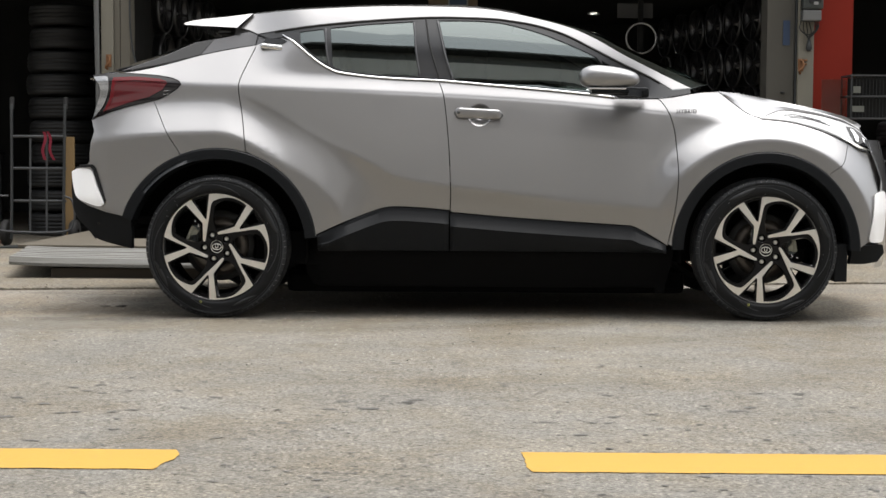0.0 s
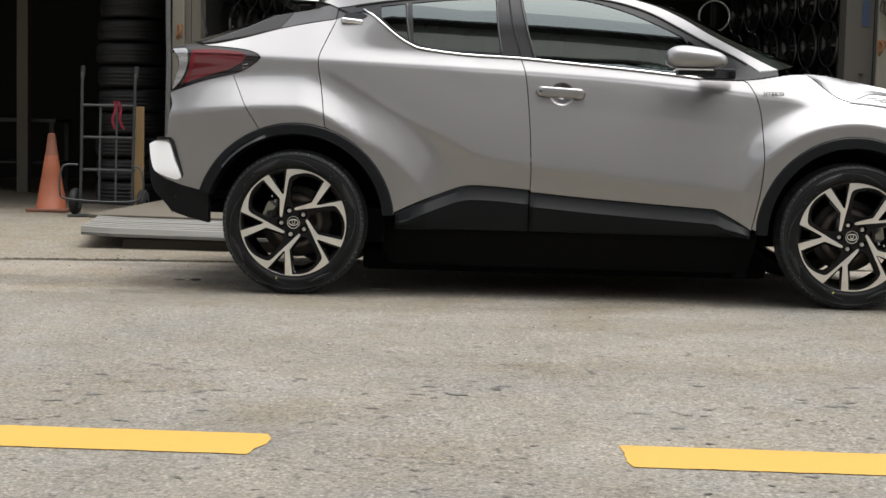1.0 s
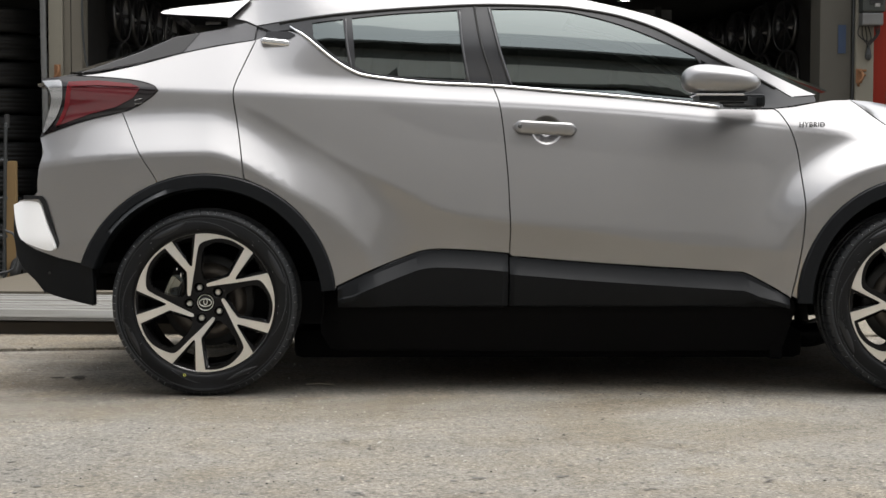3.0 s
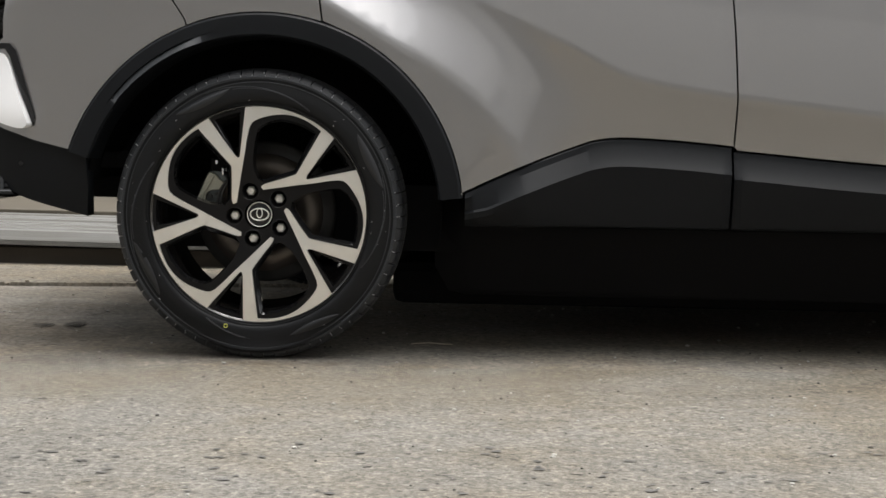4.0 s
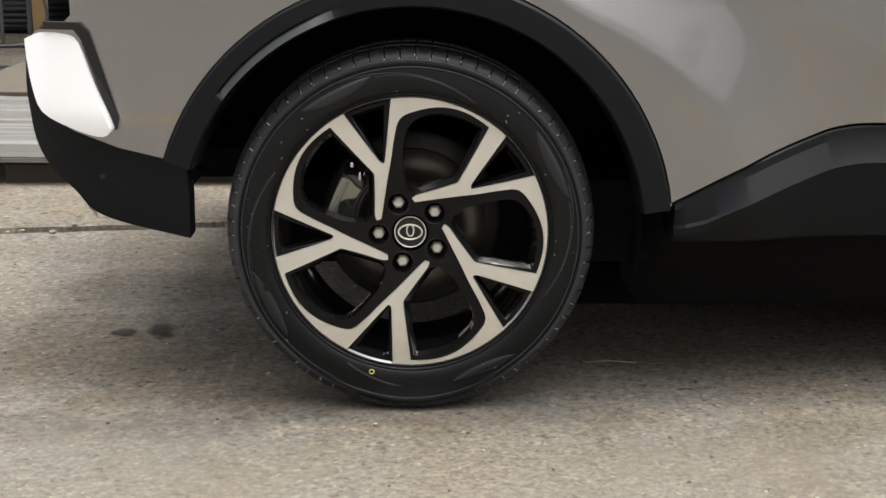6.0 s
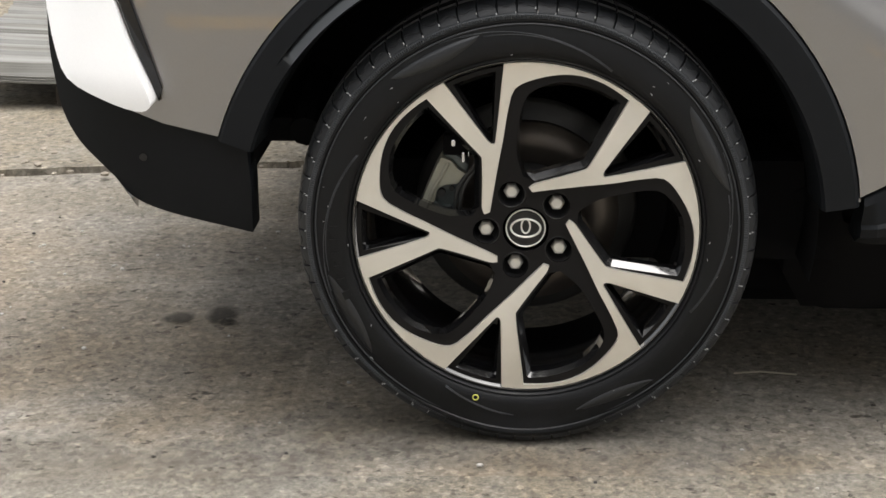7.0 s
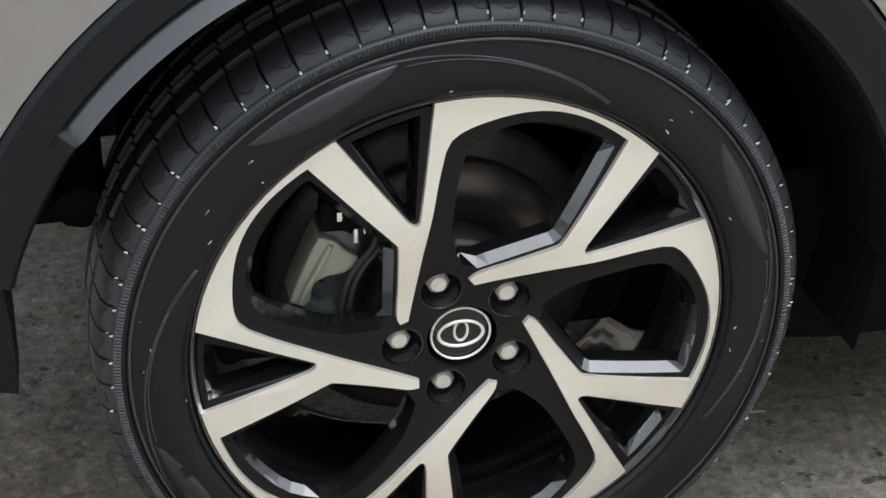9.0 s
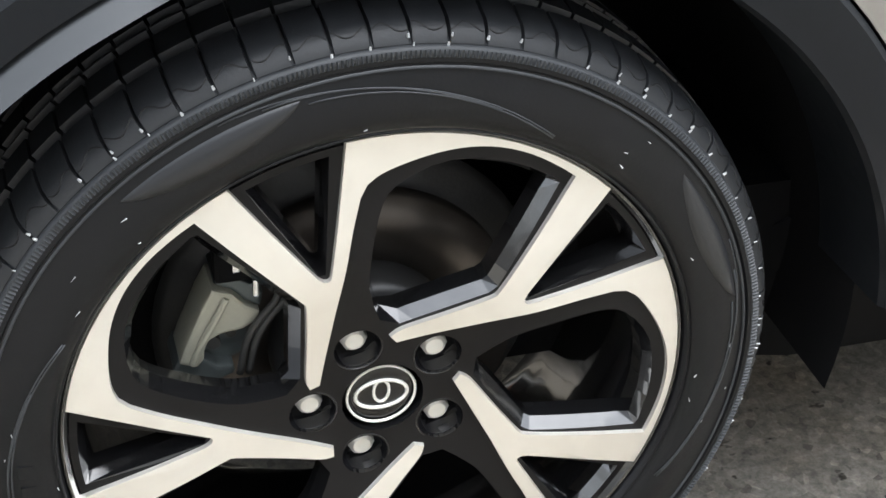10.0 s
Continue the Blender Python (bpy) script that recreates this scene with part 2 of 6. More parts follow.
def rod(bm, p, q, r, n=10, r2=None):
    p, q = Vector(p), Vector(q)
    m = Matrix.Translation((p + q) / 2) @ (q - p).to_track_quat("Z", "Y").to_matrix().to_4x4()
    bmesh.ops.create_cone(bm, cap_ends=True, segments=n, radius1=r, radius2=r if r2 is None else r2, depth=(q - p).length, matrix=m)
    return bm


def sweep(bm, pts, r, n=8, closed=False):
    """A round tube along points."""
    pts = [Vector(p) for p in pts]
    rings = []
    up = Vector((0.13, 0.21, 0.97))
    for i, p in enumerate(pts):
        a = pts[i - 1] if i or closed else p
        b = pts[(i + 1) % len(pts)] if i < len(pts) - 1 or closed else p
        d = (b - a).normalized()
        u = d.cross(up).normalized()
        v = d.cross(u)
        rings.append([p + r * (math.cos(t) * u + math.sin(t) * v) for t in [2 * math.pi * k / n for k in range(n)]])
    rows = grid(bm, rings, closed_u=closed, closed_v=True)
    if not closed:
        bm.faces.new(rows[0][::-1])
        bm.faces.new(rows[-1])
    bmesh.ops.recalc_face_normals(bm, faces=bm.faces)
    return bm


def curve(pts, n=6):
    """Catmull-Rom through points, n steps to a span."""
    p = [Vector(q) for q in pts]
    p = [2 * p[0] - p[1]] + p + [2 * p[-1] - p[-2]]
    out = []
    for i in range(1, len(p) - 2):
        a, b, c, d = p[i - 1:i + 3]
        for k in range(n):
            t = k / n
            out.append(0.5 * ((2 * b) + (c - a) * t + (2 * a - 5 * b + 4 * c - d) * t * t + (3 * b - a - 3 * c + d) * t ** 3))
    out.append(p[-2])
    return [tuple(v) for v in out]


def smooth_at(xs, ys, x):
    """A smooth line through points, held level past the ends."""
    if x <= xs[0]:
        return ys[0]
    if x >= xs[-1]:
        return ys[-1]
    i = max(k for k in range(len(xs)) if xs[k] <= x)

    def slope(k):
        if k in (0, len(xs) - 1):
            return 0.0
        return (ys[k + 1] - ys[k - 1]) / (xs[k + 1] - xs[k - 1])
    h = xs[i + 1] - xs[i]
    t = (x - xs[i]) / h
    return ((2 * t ** 3 - 3 * t * t + 1) * ys[i] + (t ** 3 - 2 * t * t + t) * h * slope(i)
            + (3 * t * t - 2 * t ** 3) * ys[i + 1] + (t ** 3 - t * t) * h * slope(i + 1))


def ease(a, b, x):
    t = min(1, max(0, (x - a) / (b - a)))
    return t * t * (3 - 2 * t)


def soft(x, w):
    """Zero below 0, x above it, with a rounded corner w wide."""
    return w * math.log1p(math.exp(max(-40, min(40, x / w)))) if x < 40 * w else x


def inside(p, loop):
    x, y, hit = p[0], p[1], False
    for (x0, y0), (x1, y1) in zip(loop, loop[1:] + loop[:1]):
        if (y0 > y) != (y1 > y) and x < x0 + (y - y0) * (x1 - x0) / (y1 - y0):
            hit = not hit
    return hit


def clean(loop, tol=0.0015):
    out = []
    for p in loop:
        if not out or math.hypot(p[0] - out[-1][0], p[1] - out[-1][1]) > tol:
            out.append((p[0], p[1]))
    if math.hypot(out[0][0] - out[-1][0], out[0][1] - out[-1][1]) <= tol:
        out.pop()
    return out


def fill(loop, holes=(), step=0.03, extra=()):
    """Triangles over a flat outline with holes: points and faces."""
    from_loops = [clean(l) for l in (loop, *holes)]
    pts, edges = [], []
    for l in from_loops:
        k = len(pts)
        pts += l
        edges += [(k + i, k + (i + 1) % len(l)) for i in range(len(l))]
    n_edge = len(pts)
    xs, ys = [p[0] for p in pts], [p[1] for p in pts]
    border = np.array(pts)
    if step:
        for i in range(int((max(xs) - min(xs)) / step) + 1):
            for j in range(int((max(ys) - min(ys)) / step) + 1):
                p = (min(xs) + (i + 0.5 * (j % 2)) * step, min(ys) + (j + 0.5) * step)
                if inside(p, from_loops[0]) and not any(inside(p, h) for h in from_loops[1:]):
                    if np.min(np.hypot(border[:, 0] - p[0], border[:, 1] - p[1])) > 0.4 * step:
                        pts.append(p)
    for p in extra:
        if inside(p, from_loops[0]) and not any(inside(p, h) for h in from_loops[1:]) and np.min(np.hypot(border[:, 0] - p[0], border[:, 1] - p[1])) > 0.003:
            pts.append(p)
    v, _, f, *_ = delaunay_2d_cdt([Vector(p) for p in pts], edges, [], 0, 1e-6)
    v = [tuple(p) for p in v]
    keep = []
    for t in f:
        c = (sum(v[i][0] for i in t) / 3, sum(v[i][1] for i in t) / 3)
        if inside(c, from_loops[0]) and not any(inside(c, h) for h in from_loops[1:]):
            keep.append(tuple(t))
    return v, keep, from_loops

# ---- the car: its flank as a surface y(x, z), y = 0 at the widest, mirrored about y = MID ----
MID = 0.90
CREST_X = (-0.9, -0.3, 0.05, 0.17, 0.278, 0.361, 0.434, 0.543, 0.652, 0.755, 0.856, 0.974, 1.124, 1.434, 1.739, 2.2, 3.4)
CREST_Z = (1.08, 1.08, 1.078, 1.042, 0.984, 0.934, 0.889, 0.830, 0.778, 0.724, 0.672, 0.644, 0.623, 0.588, 0.548, 0.52, 0.50)
SHOULDER_X, SHOULDER_Z = (-0.6, 0.1, 1.06, 1.6, 2.15, 2.6, 3.3), (1.12, 1.10, 1.065, 1.035, 0.985, 0.93, 0.85)
HUB_R, HUB_F, HUB_Z = 0.0, 2.637, 0.33


def flare(r, inner, outer):
    """One inside the arch lip, zero outside, with a straight shelf between two creases."""
    t = outer - r
    w = outer - inner
    return (soft(t, 0.020) - soft(t - w, 0.006)) / w


def shelf(x):
    """Inner and outer crease of the shelf over the rear arch."""
    k = ease(0.0, 0.36, x)
    return 0.548 - 0.085 * k, 0.712 - 0.102 * k


def side_y(x, z):
    crest, shoulder = smooth_at(CREST_X, CREST_Z, x), smooth_at(SHOULDER_X, SHOULDER_Z, x)
    under = crest - z
    k = ease(0.30, 0.95, x)
    over = min(z, shoulder) - crest
    y = 0.064 - 0.019 * k + (0.032 * (1 - ease(-0.15, 0.50, x)) * ease(-0.58, -0.22, x)) * ease(0.60, 0.85, z) + 0.020 * ease(2.12, 2.45, x) + k * (0.30 * soft(under, 0.003) - 0.22 * soft(under - 0.085, 0.03))
    y += (1 - k) * 0.16 * soft(under - 0.17, 0.03) + (0.12 * soft(over, 0.005) + 0.16 * soft(over - 0.02, 0.03) ** 2) * (1 - 0.45 * ease(2.10, 2.40, x))
    u = soft(z - shoulder - 0.075, 0.012) * ease(0.12, 0.48, x) * (1 - ease(1.95, 2.25, x))
    y += 0.56 * (soft(z - shoulder, 0.005) - u) + 0.19 * u + 0.58 * u * u
    rr = math.hypot((x - HUB_R) * (0.72 if x > 0 else 0.38), z - HUB_Z)
    rf = math.hypot((x - HUB_F) * (0.96 if x < HUB_F else 1.0), z - HUB_Z)
    w = flare(rr, *shelf(x)) * (1 - (1 - ease(0.44, 0.92, z)) * ease(0.46, 0.95, x))
    y = y * (1 - w) - 0.001 * w
    w = flare(rf, 0.530, 0.632) * (1 - (1 - ease(0.38, 0.92, z)) * (1 - ease(1.86, 2.30, x)))
    y = y * (1 - w) + 0.001 * w
    return y + 1.5 * max(0, -0.5 - x) ** 2 + 0.9 * max(0, x - 2.95) ** 2


def crease_points():
    """Points in pairs along the creases, so that the panels bend sharply there."""
    out = []
    for i in range(330):
        x = -0.62 + 0.0115 * i
        for d in (-0.016, -0.004, 0.004, 0.016):
            out.append((x, smooth_at(CREST_X, CREST_Z, x) + d))
            out.append((x, smooth_at(SHOULDER_X, SHOULDER_Z, x) + d))
    for hub, k0, k1, radii in ((HUB_R, 0.38, 0.72, (0.555, 0.705)), (HUB_F, 0.96, 1.0, (0.530, 0.628))):
        for r0 in radii:
            r = r0
            for i in range(160):
                a = math.pi * i / 159
                if hub == HUB_R:
                    r = shelf(0.62 * math.cos(a) / 0.8)[radii.index(r0)]
                for d in (-0.015, -0.004, 0.004, 0.015):
                    c = (r + d) * math.cos(a)
                    out.append((hub + c / (k0 if c < 0 else k1), HUB_Z + (r + d) * math.sin(a)))
    return out


CREASES = crease_points()


def side_normal(x, z, f=side_y, e=0.004):
    dx = (f(x + e, z) - f(x - e, z)) / (2 * e)
    dz = (f(x, z + e) - f(x, z - e)) / (2 * e)
    return Vector((dx, -1, dz)).normalized()


def skin(name, outline, material, parent, label="", lift=0.0, holes=(), step=0.026, flange=0.016, shape=side_y, both=True, gap=0.0):
    """A panel of the flank inside an outline in (x, z), with its edge turned inwards, and its twin on the other flank."""
    pts, tris, loops = fill(outline, holes, step, CREASES if shape is side_y and material is SILVER else ())
    co = [(x, shape(x, z) - lift, z) for x, z in pts]
    no = [side_normal(x, z, shape) for x, z in pts]
    faces = []
    for a, b, c in tris:
        area = (pts[b][0] - pts[a][0]) * (pts[c][1] - pts[a][1]) - (pts[c][0] - pts[a][0]) * (pts[b][1] - pts[a][1])
        faces.append((a, b, c) if area > 0 else (a, c, b))
    if flange:
        for k, loop in enumerate(loops):
            area = sum(p[0] * q[1] - q[0] * p[1] for p, q in zip(loop, loop[1:] + loop[:1]))
            sign = (1 if area > 0 else -1) * (1 if k == 0 else -1)
            start = len(co)
            for i, p in enumerate(loop):
                q0, q1 = loop[i - 1], loop[(i + 1) % len(loop)]
                out = Vector(((q1[1] - q0[1]) * sign, 0, -(q1[0] - q0[0]) * sign)).normalized()
                y = shape(*p) - lift
                co += [(p[0], y, p[1]), (p[0], y + flange, p[1])]
                no += [(out + Vector((0, -0.5, 0))).normalized(), out]
            m = len(loop)
            for i in range(m):
                a, b = start + 2 * i, start + 2 * ((i + 1) % m)
                f = (a, a + 1, b + 1, b)
                faces.append(f if (area > 0) == (k == 0) else f[::-1])
    obs = []
    for far in (False, True) if both else (False,):
        me = bpy.data.meshes.new(name)
        me.from_pydata([(x, 2 * MID - y, z) if far else (x, y, z) for x, y, z in co], [], [f[::-1] for f in faces] if far else faces)
        me.shade_smooth()
        me.normals_split_custom_set_from_vertices([(n[0], -n[1], n[2]) if far else tuple(n) for n in no])
        me.materials.append(material)
        ob = new(name, me)
        ob.parent = parent
        obs.append(tagged(ob, label))
    return obs[0]


def twin(name, bm, material, parent, label="", smooth=False):
    """A mesh under the car and its mirror image on the other flank."""
    other = bm.copy()
    for v in other.verts:
        v.co.y = 2 * MID - v.co.y
    bmesh.ops.reverse_faces(other, faces=other.faces)
    far = mesh_ob(name, other, material, parent, label, smooth)
    return mesh_ob(name, bm, material, parent, label, smooth), far


def loft(name, stations, material, parent, label="", n=24, smooth=True):
    """A sheet across the car: each station is (x, y, z at the edge; x, z at the middle; fullness)."""
    bm = bmesh.new()
    rows = []
    for xe, ye, ze, xm, zm, full in stations:
        row = []
        for k in range(n + 1):
            s = -1 + 2 * k / n
            w = 1 - abs(s) ** full
            row.append((xe + (xm - xe) * w, MID + s * (MID - ye), ze + (zm - ze) * w))
        rows.append(row)
    grid(bm, rows)
    bmesh.ops.recalc_face_normals(bm, faces=bm.faces)
    return mesh_ob(name, bm, material, parent, label, smooth)


LIFT = 0.012
car = empty("car", "silver compact crossover car with black cladding parked on the road", "car", (0, 0, LIFT))

# lines of the flank
TAIL_LOW = curve([(-0.18, 1.11), (-0.208, 1.082), (-0.277, 1.040), (-0.345, 1.020), (-0.431, 0.998), (-0.518, 0.968), (-0.603, 0.934)])
TAIL_TOP = curve([(-0.608, 1.152), (-0.51, 1.163), (-0.367, 1.158), (-0.259, 1.147), (-0.20, 1.130), (-0.18, 1.11)])
TAIL_BACK = curve([(-0.603, 0.934), (-0.590, 0.985), (-0.574, 1.045), (-0.572, 1.085), (-0.588, 1.12), (-0.608, 1.152)])
SEAM_Q = curve([(-0.309, 1.029), (-0.275, 0.956), (-0.233, 0.874), (-0.174, 0.783)])
SEAM_R = curve([(0.172, 1.305), (0.133, 1.212), (0.102, 1.131), (0.100, 1.077), (0.114, 0.997), (0.130, 0.903), (0.147, 0.785)])
BELT = curve([(0.341, 1.327), (0.39, 1.287), (0.445, 1.241), (0.486, 1.211), (0.527, 1.187), (0.581, 1.166), (0.717, 1.148), (0.854, 1.138), (1.064, 1.130), (1.29, 1.112), (1.536, 1.092), (1.754, 1.072), (1.918, 1.054)])
WINDOW_TOP = curve([(0.173, 1.362), (0.434, 1.402), (0.71, 1.432), (1.015, 1.453), (1.291, 1.450), (1.402, 1.440), (1.541, 1.416), (1.68, 1.371), (1.82, 1.300), (1.959, 1.227), (2.099, 1.159), (2.22, 1.085)])
ROOF_EDGE = curve([(0.143, 1.465), (0.29, 1.478), (0.457, 1.490), (0.79, 1.507), (1.125, 1.507), (1.293, 1.497), (1.46, 1.470), (1.684, 1.414), (1.824, 1.354), (1.965, 1.272), (2.106, 1.201), (2.292, 1.108)])
SEAM_B = curve([(1.064, 1.130), (1.085, 1.070), (1.099, 0.976), (1.114, 0.815), (1.120, 0.708), (1.124, 0.60), (1.122, 0.508)])
SEAM_F = curve([(2.125, 1.053), (2.148, 1.035), (2.182, 0.972), (2.205, 0.878), (2.212, 0.743), (2.211, 0.661), (2.202, 0.553), (2.184, 0.444), (2.165, 0.355)])
CLAD_R = curve([(0.470, 0.386), (0.582, 0.438), (0.664, 0.472), (0.746, 0.503), (0.795, 0.519), (0.861, 0.526), (0.991, 0.521), (1.122, 0.510)])
CLAD_F = curve([(1.131, 0.500), (1.403, 0.478), (1.676, 0.460), (1.949, 0.443), (2.004, 0.437), (2.086, 0.395), (2.165, 0.347)])
HOOD_SEAM = curve([(2.42, 1.090), (2.447, 1.071), (2.502, 1.025), (2.558, 0.982), (2.604, 0.963)])
LAMP_LOW = curve([(2.604, 0.963), (2.763, 0.946), (2.873, 0.917), (2.955, 0.885), (3.038, 0.844), (3.093, 0.812), (3.165, 0.792)])
SEAM_N = curve([(3.038, 0.844), (3.0, 0.748), (2.934, 0.70)])


def arch(cx, rx, rz, a0, a1, n=40):
    return [(cx + rx * math.cos(radians(a0 + (a1 - a0) * i / n)), HUB_Z + rz * math.sin(radians(a0 + (a1 - a0) * i / n))) for i in range(n + 1)]


def shrink(loop, d):
    """An outline drawn in by d on every side."""
    loop = clean(loop)
    area = sum(p[0] * q[1] - q[0] * p[1] for p, q in zip(loop, loop[1:] + loop[:1]))
    s = 1 if area > 0 else -1
    out = []
    for i, p in enumerate(loop):
        a = Vector(p) - Vector(loop[i - 1])
        b = Vector(loop[(i + 1) % len(loop)]) - Vector(p)
        n = Vector((-a.y, a.x)).normalized() * s + Vector((-b.y, b.x)).normalized() * s
        out.append((p[0] + n.normalized().x * d, p[1] + n.normalized().y * d))
    return out


G = 0.0022  # half of a shut line
REAR_ARCH = arch(0.006, 0.477, 0.473, 7, 162)
FRONT_ARCH = arch(2.634, 0.449, 0.468, 2, 178)


# rear bumper cover, quarter, doors, wing, front bumper
arch_back = [p for p in REAR_ARCH if p[0] < -0.174]
arch_quarter = [p for p in REAR_ARCH if -0.174 <= p[0] < 0.147]
arch_door = [p for p in REAR_ARCH if p[0] >= 0.147]
rear_cover = SEAM_Q + [(-0.171, 0.7690)] + arch_back + [(-0.528, 0.495), (-0.611, 0.523), (-0.652, 0.544), (-0.674, 0.562), (-0.69, 0.62), (-0.695, 0.664), (-0.68, 0.705), (-0.63, 0.715), (-0.607, 0.735), (-0.607, 0.777), (-0.60, 0.83), (-0.587, 0.88)] + TAIL_LOW[::-1][:-14]
skin("rear_bumper_cover", shrink(rear_cover, 0.0012), SILVER, car)
quarter = ([(-0.46, 1.165)] + curve([(-0.46, 1.166), (-0.38, 1.178), (-0.249, 1.211), (-0.112, 1.251), (0.026, 1.282), (0.172, 1.307)])
           + SEAM_R + arch_quarter + [(-0.171, 0.7690)] + SEAM_Q[::-1] + TAIL_LOW[:14][::-1] + TAIL_TOP[::-1][:-9])
skin("rear_quarter_panel", shrink(quarter, G), SILVER, car)
rear_door = [(0.172, 1.307), (0.235, 1.334), (0.30, 1.342)] + BELT[:BELT.index(min(BELT, key=lambda p: abs(p[0] - 1.064))) + 1] + SEAM_B + CLAD_R[::-1] + arch_door + SEAM_R[::-1]
skin("rear_door", shrink(rear_door, G), SILVER, car)
front_door = BELT[BELT.index(min(BELT, key=lambda p: abs(p[0] - 1.064))):] + [(2.04, 1.052), (2.125, 1.053)] + SEAM_F + CLAD_F[::-1] + SEAM_B[::-1]
CUP = [(1.262 + 0.059 * math.cos(2 * math.pi * i / 28), 0.970 + 0.056 * math.sin(2 * math.pi * i / 28)) for i in range(28)]
skin("front_door", shrink(front_door, G), SILVER, car, holes=[CUP])
arch_wing = [p for p in FRONT_ARCH if p[0] < 2.934][::-1]
wing = SEAM_F[::-1] + [(2.20, 1.062), (2.29, 1.079), (2.351, 1.088)] + HOOD_SEAM + [p for p in LAMP_LOW if p[0] < 3.038] + SEAM_N + [(2.930, 0.6815)] + arch_wing[::-1]
skin("front_wing", shrink(wing, G), SILVER, car)
front_cover = [p for p in LAMP_LOW if p[0] > 3.03] + [(3.19, 0.735), (3.215, 0.66), (3.215, 0.605), (3.165, 0.594), (3.14, 0.47), (3.13, 0.372), (3.08, 0.340)] + [p for p in FRONT_ARCH if p[0] > 2.934] + [(2.930, 0.6815)] + SEAM_N[::-1]
skin("front_bumper_cover", shrink(front_cover, 0.0012), SILVER, car)

# bright corner trims and black lower bumpers
trim_loop = curve([(-0.702, 0.688), (-0.670, 0.701), (-0.620, 0.701), (-0.592, 0.686), (-0.566, 0.615), (-0.537, 0.548), (-0.536, 0.529), (-0.556, 0.524), (-0.606, 0.538), (-0.662, 0.563), (-0.684, 0.606), (-0.697, 0.656)], 3)


def trim_y(x, z):
    return side_y(x, z) - 0.045 + 0.30 * soft(z - 0.555, 0.01)


skin("corner_trim", trim_loop, WHITE_TRIM, car, "bright silver bumper corner trim", shape=trim_y, step=0.02, flange=0.05)
skin("trim_surround", [(-0.66, 0.722), (-0.588, 0.722), (-0.573, 0.705), (-0.540, 0.60), (-0.525, 0.55), (-0.530, 0.53), (-0.561, 0.615), (-0.587, 0.692), (-0.600, 0.709), (-0.66, 0.708)], GLOSS_BLACK, car, lift=0.006, step=0.02)
skin("corner_trim", curve([(3.163, 0.594), (3.19, 0.607), (3.226, 0.608), (3.232, 0.55), (3.226, 0.45), (3.214, 0.380), (3.19, 0.368), (3.138, 0.370), (3.128, 0.388), (3.136, 0.43), (3.150, 0.50), (3.163, 0.594)], 3), WHITE_TRIM, car, "bright silver bumper corner trim", lift=0.012, step=0.02, flange=0.04)


def bumper_y(x, z):
    tuck = 0.010 + 0.25 * soft(0.42 - z, 0.03)
    return tuck + (1.3 * max(0, -0.5 - x) ** 2 if x < 1 else 0.9 * max(0, x - 2.95) ** 2)


rear_low = [(-0.438, 0.478), (-0.528, 0.492), (-0.611, 0.520), (-0.652, 0.541), (-0.674, 0.560), (-0.690, 0.62), (-0.697, 0.664)] + curve([(-0.704, 0.65), (-0.706, 0.60), (-0.702, 0.556), (-0.692, 0.50), (-0.667, 0.455), (-0.62, 0.410), (-0.590, 0.375), (-0.538, 0.352), (-0.411, 0.318)], 4) + [(-0.407, 0.40), (-0.410, 0.460)]
skin("rear_lower_bumper", rear_low, CLADDING, car, "black textured plastic lower bumper", lift=0.0, shape=bumper_y, flange=0.06, step=0.02)
front_low = [(3.052, 0.345), (3.10, 0.352), (3.21, 0.355), (3.222, 0.315), (3.19, 0.272), (3.12, 0.262), (3.045, 0.262)]
skin("front_lower_bumper", front_low, CLADDING, car, "black textured plastic lower bumper", shape=bumper_y, flange=0.05)
twin("parking_sensor", revolve([(-0.001, 0.0), (-0.001, 0.006), (0.003, 0.0075)], 16), GLOSS_BLACK, car)[0].location = (-0.565, 0.0175, 0.440)


def arch_strip(cx, rx, rz, a0, a1, broad):
    """Wheel arch trim: a strip bent round the arch, its inner edge bevelled more widely on the broad stretch."""
    bm = bmesh.new()
    rows = []
    n = 96
    for i in range(n + 1):
        a = a0 + (a1 - a0) * i / n
        c, s = math.cos(radians(a)), math.sin(radians(a))
        k = ease(broad[0], broad[0] + 14, a) * (1 - ease(broad[1] - 2, broad[1], a))
        row = []
        for dr, y in ((0.003, 0.02), (0.0015, 0.0), (-0.004, -0.006), (-0.031, -0.010), (-0.0315, -0.010 + 0.006 * k), (-0.048, -0.012 - 0.012 * k), (-0.052, -0.006), (-0.055, 0.05), (-0.057, 0.09)):
            row.append((cx + (rx + dr) * c, y, HUB_Z + (rz + dr) * s))
        rows.append(row)
    grid(bm, rows)
    bmesh.ops.recalc_face_normals(bm, faces=bm.faces)
    out = [v for v in bm.faces if abs(v.normal.y) > 0.8]
    if out and sum(f.normal.y for f in out) > 0:
        bmesh.ops.reverse_faces(bm, faces=bm.faces)
    for e in bm.edges:
        if len(e.link_faces) == 2 and e.calc_face_angle(0) > 0.5:
            e.smooth = False
    for f in bm.faces:
        p = f.calc_center_median()
        a = math.degrees(math.atan2((p.z - HUB_Z) / rz, (p.x - cx) / rx))
        r = math.hypot((p.x - cx) / rx, (p.z - HUB_Z) / rz)
        # Index 1 paints the sky highlight along the broad bevel only.
        f.material_index = 1 if broad[0] + 4 < a < broad[1] - 1 and 0.900 < r < 0.943 else 0
    return bm


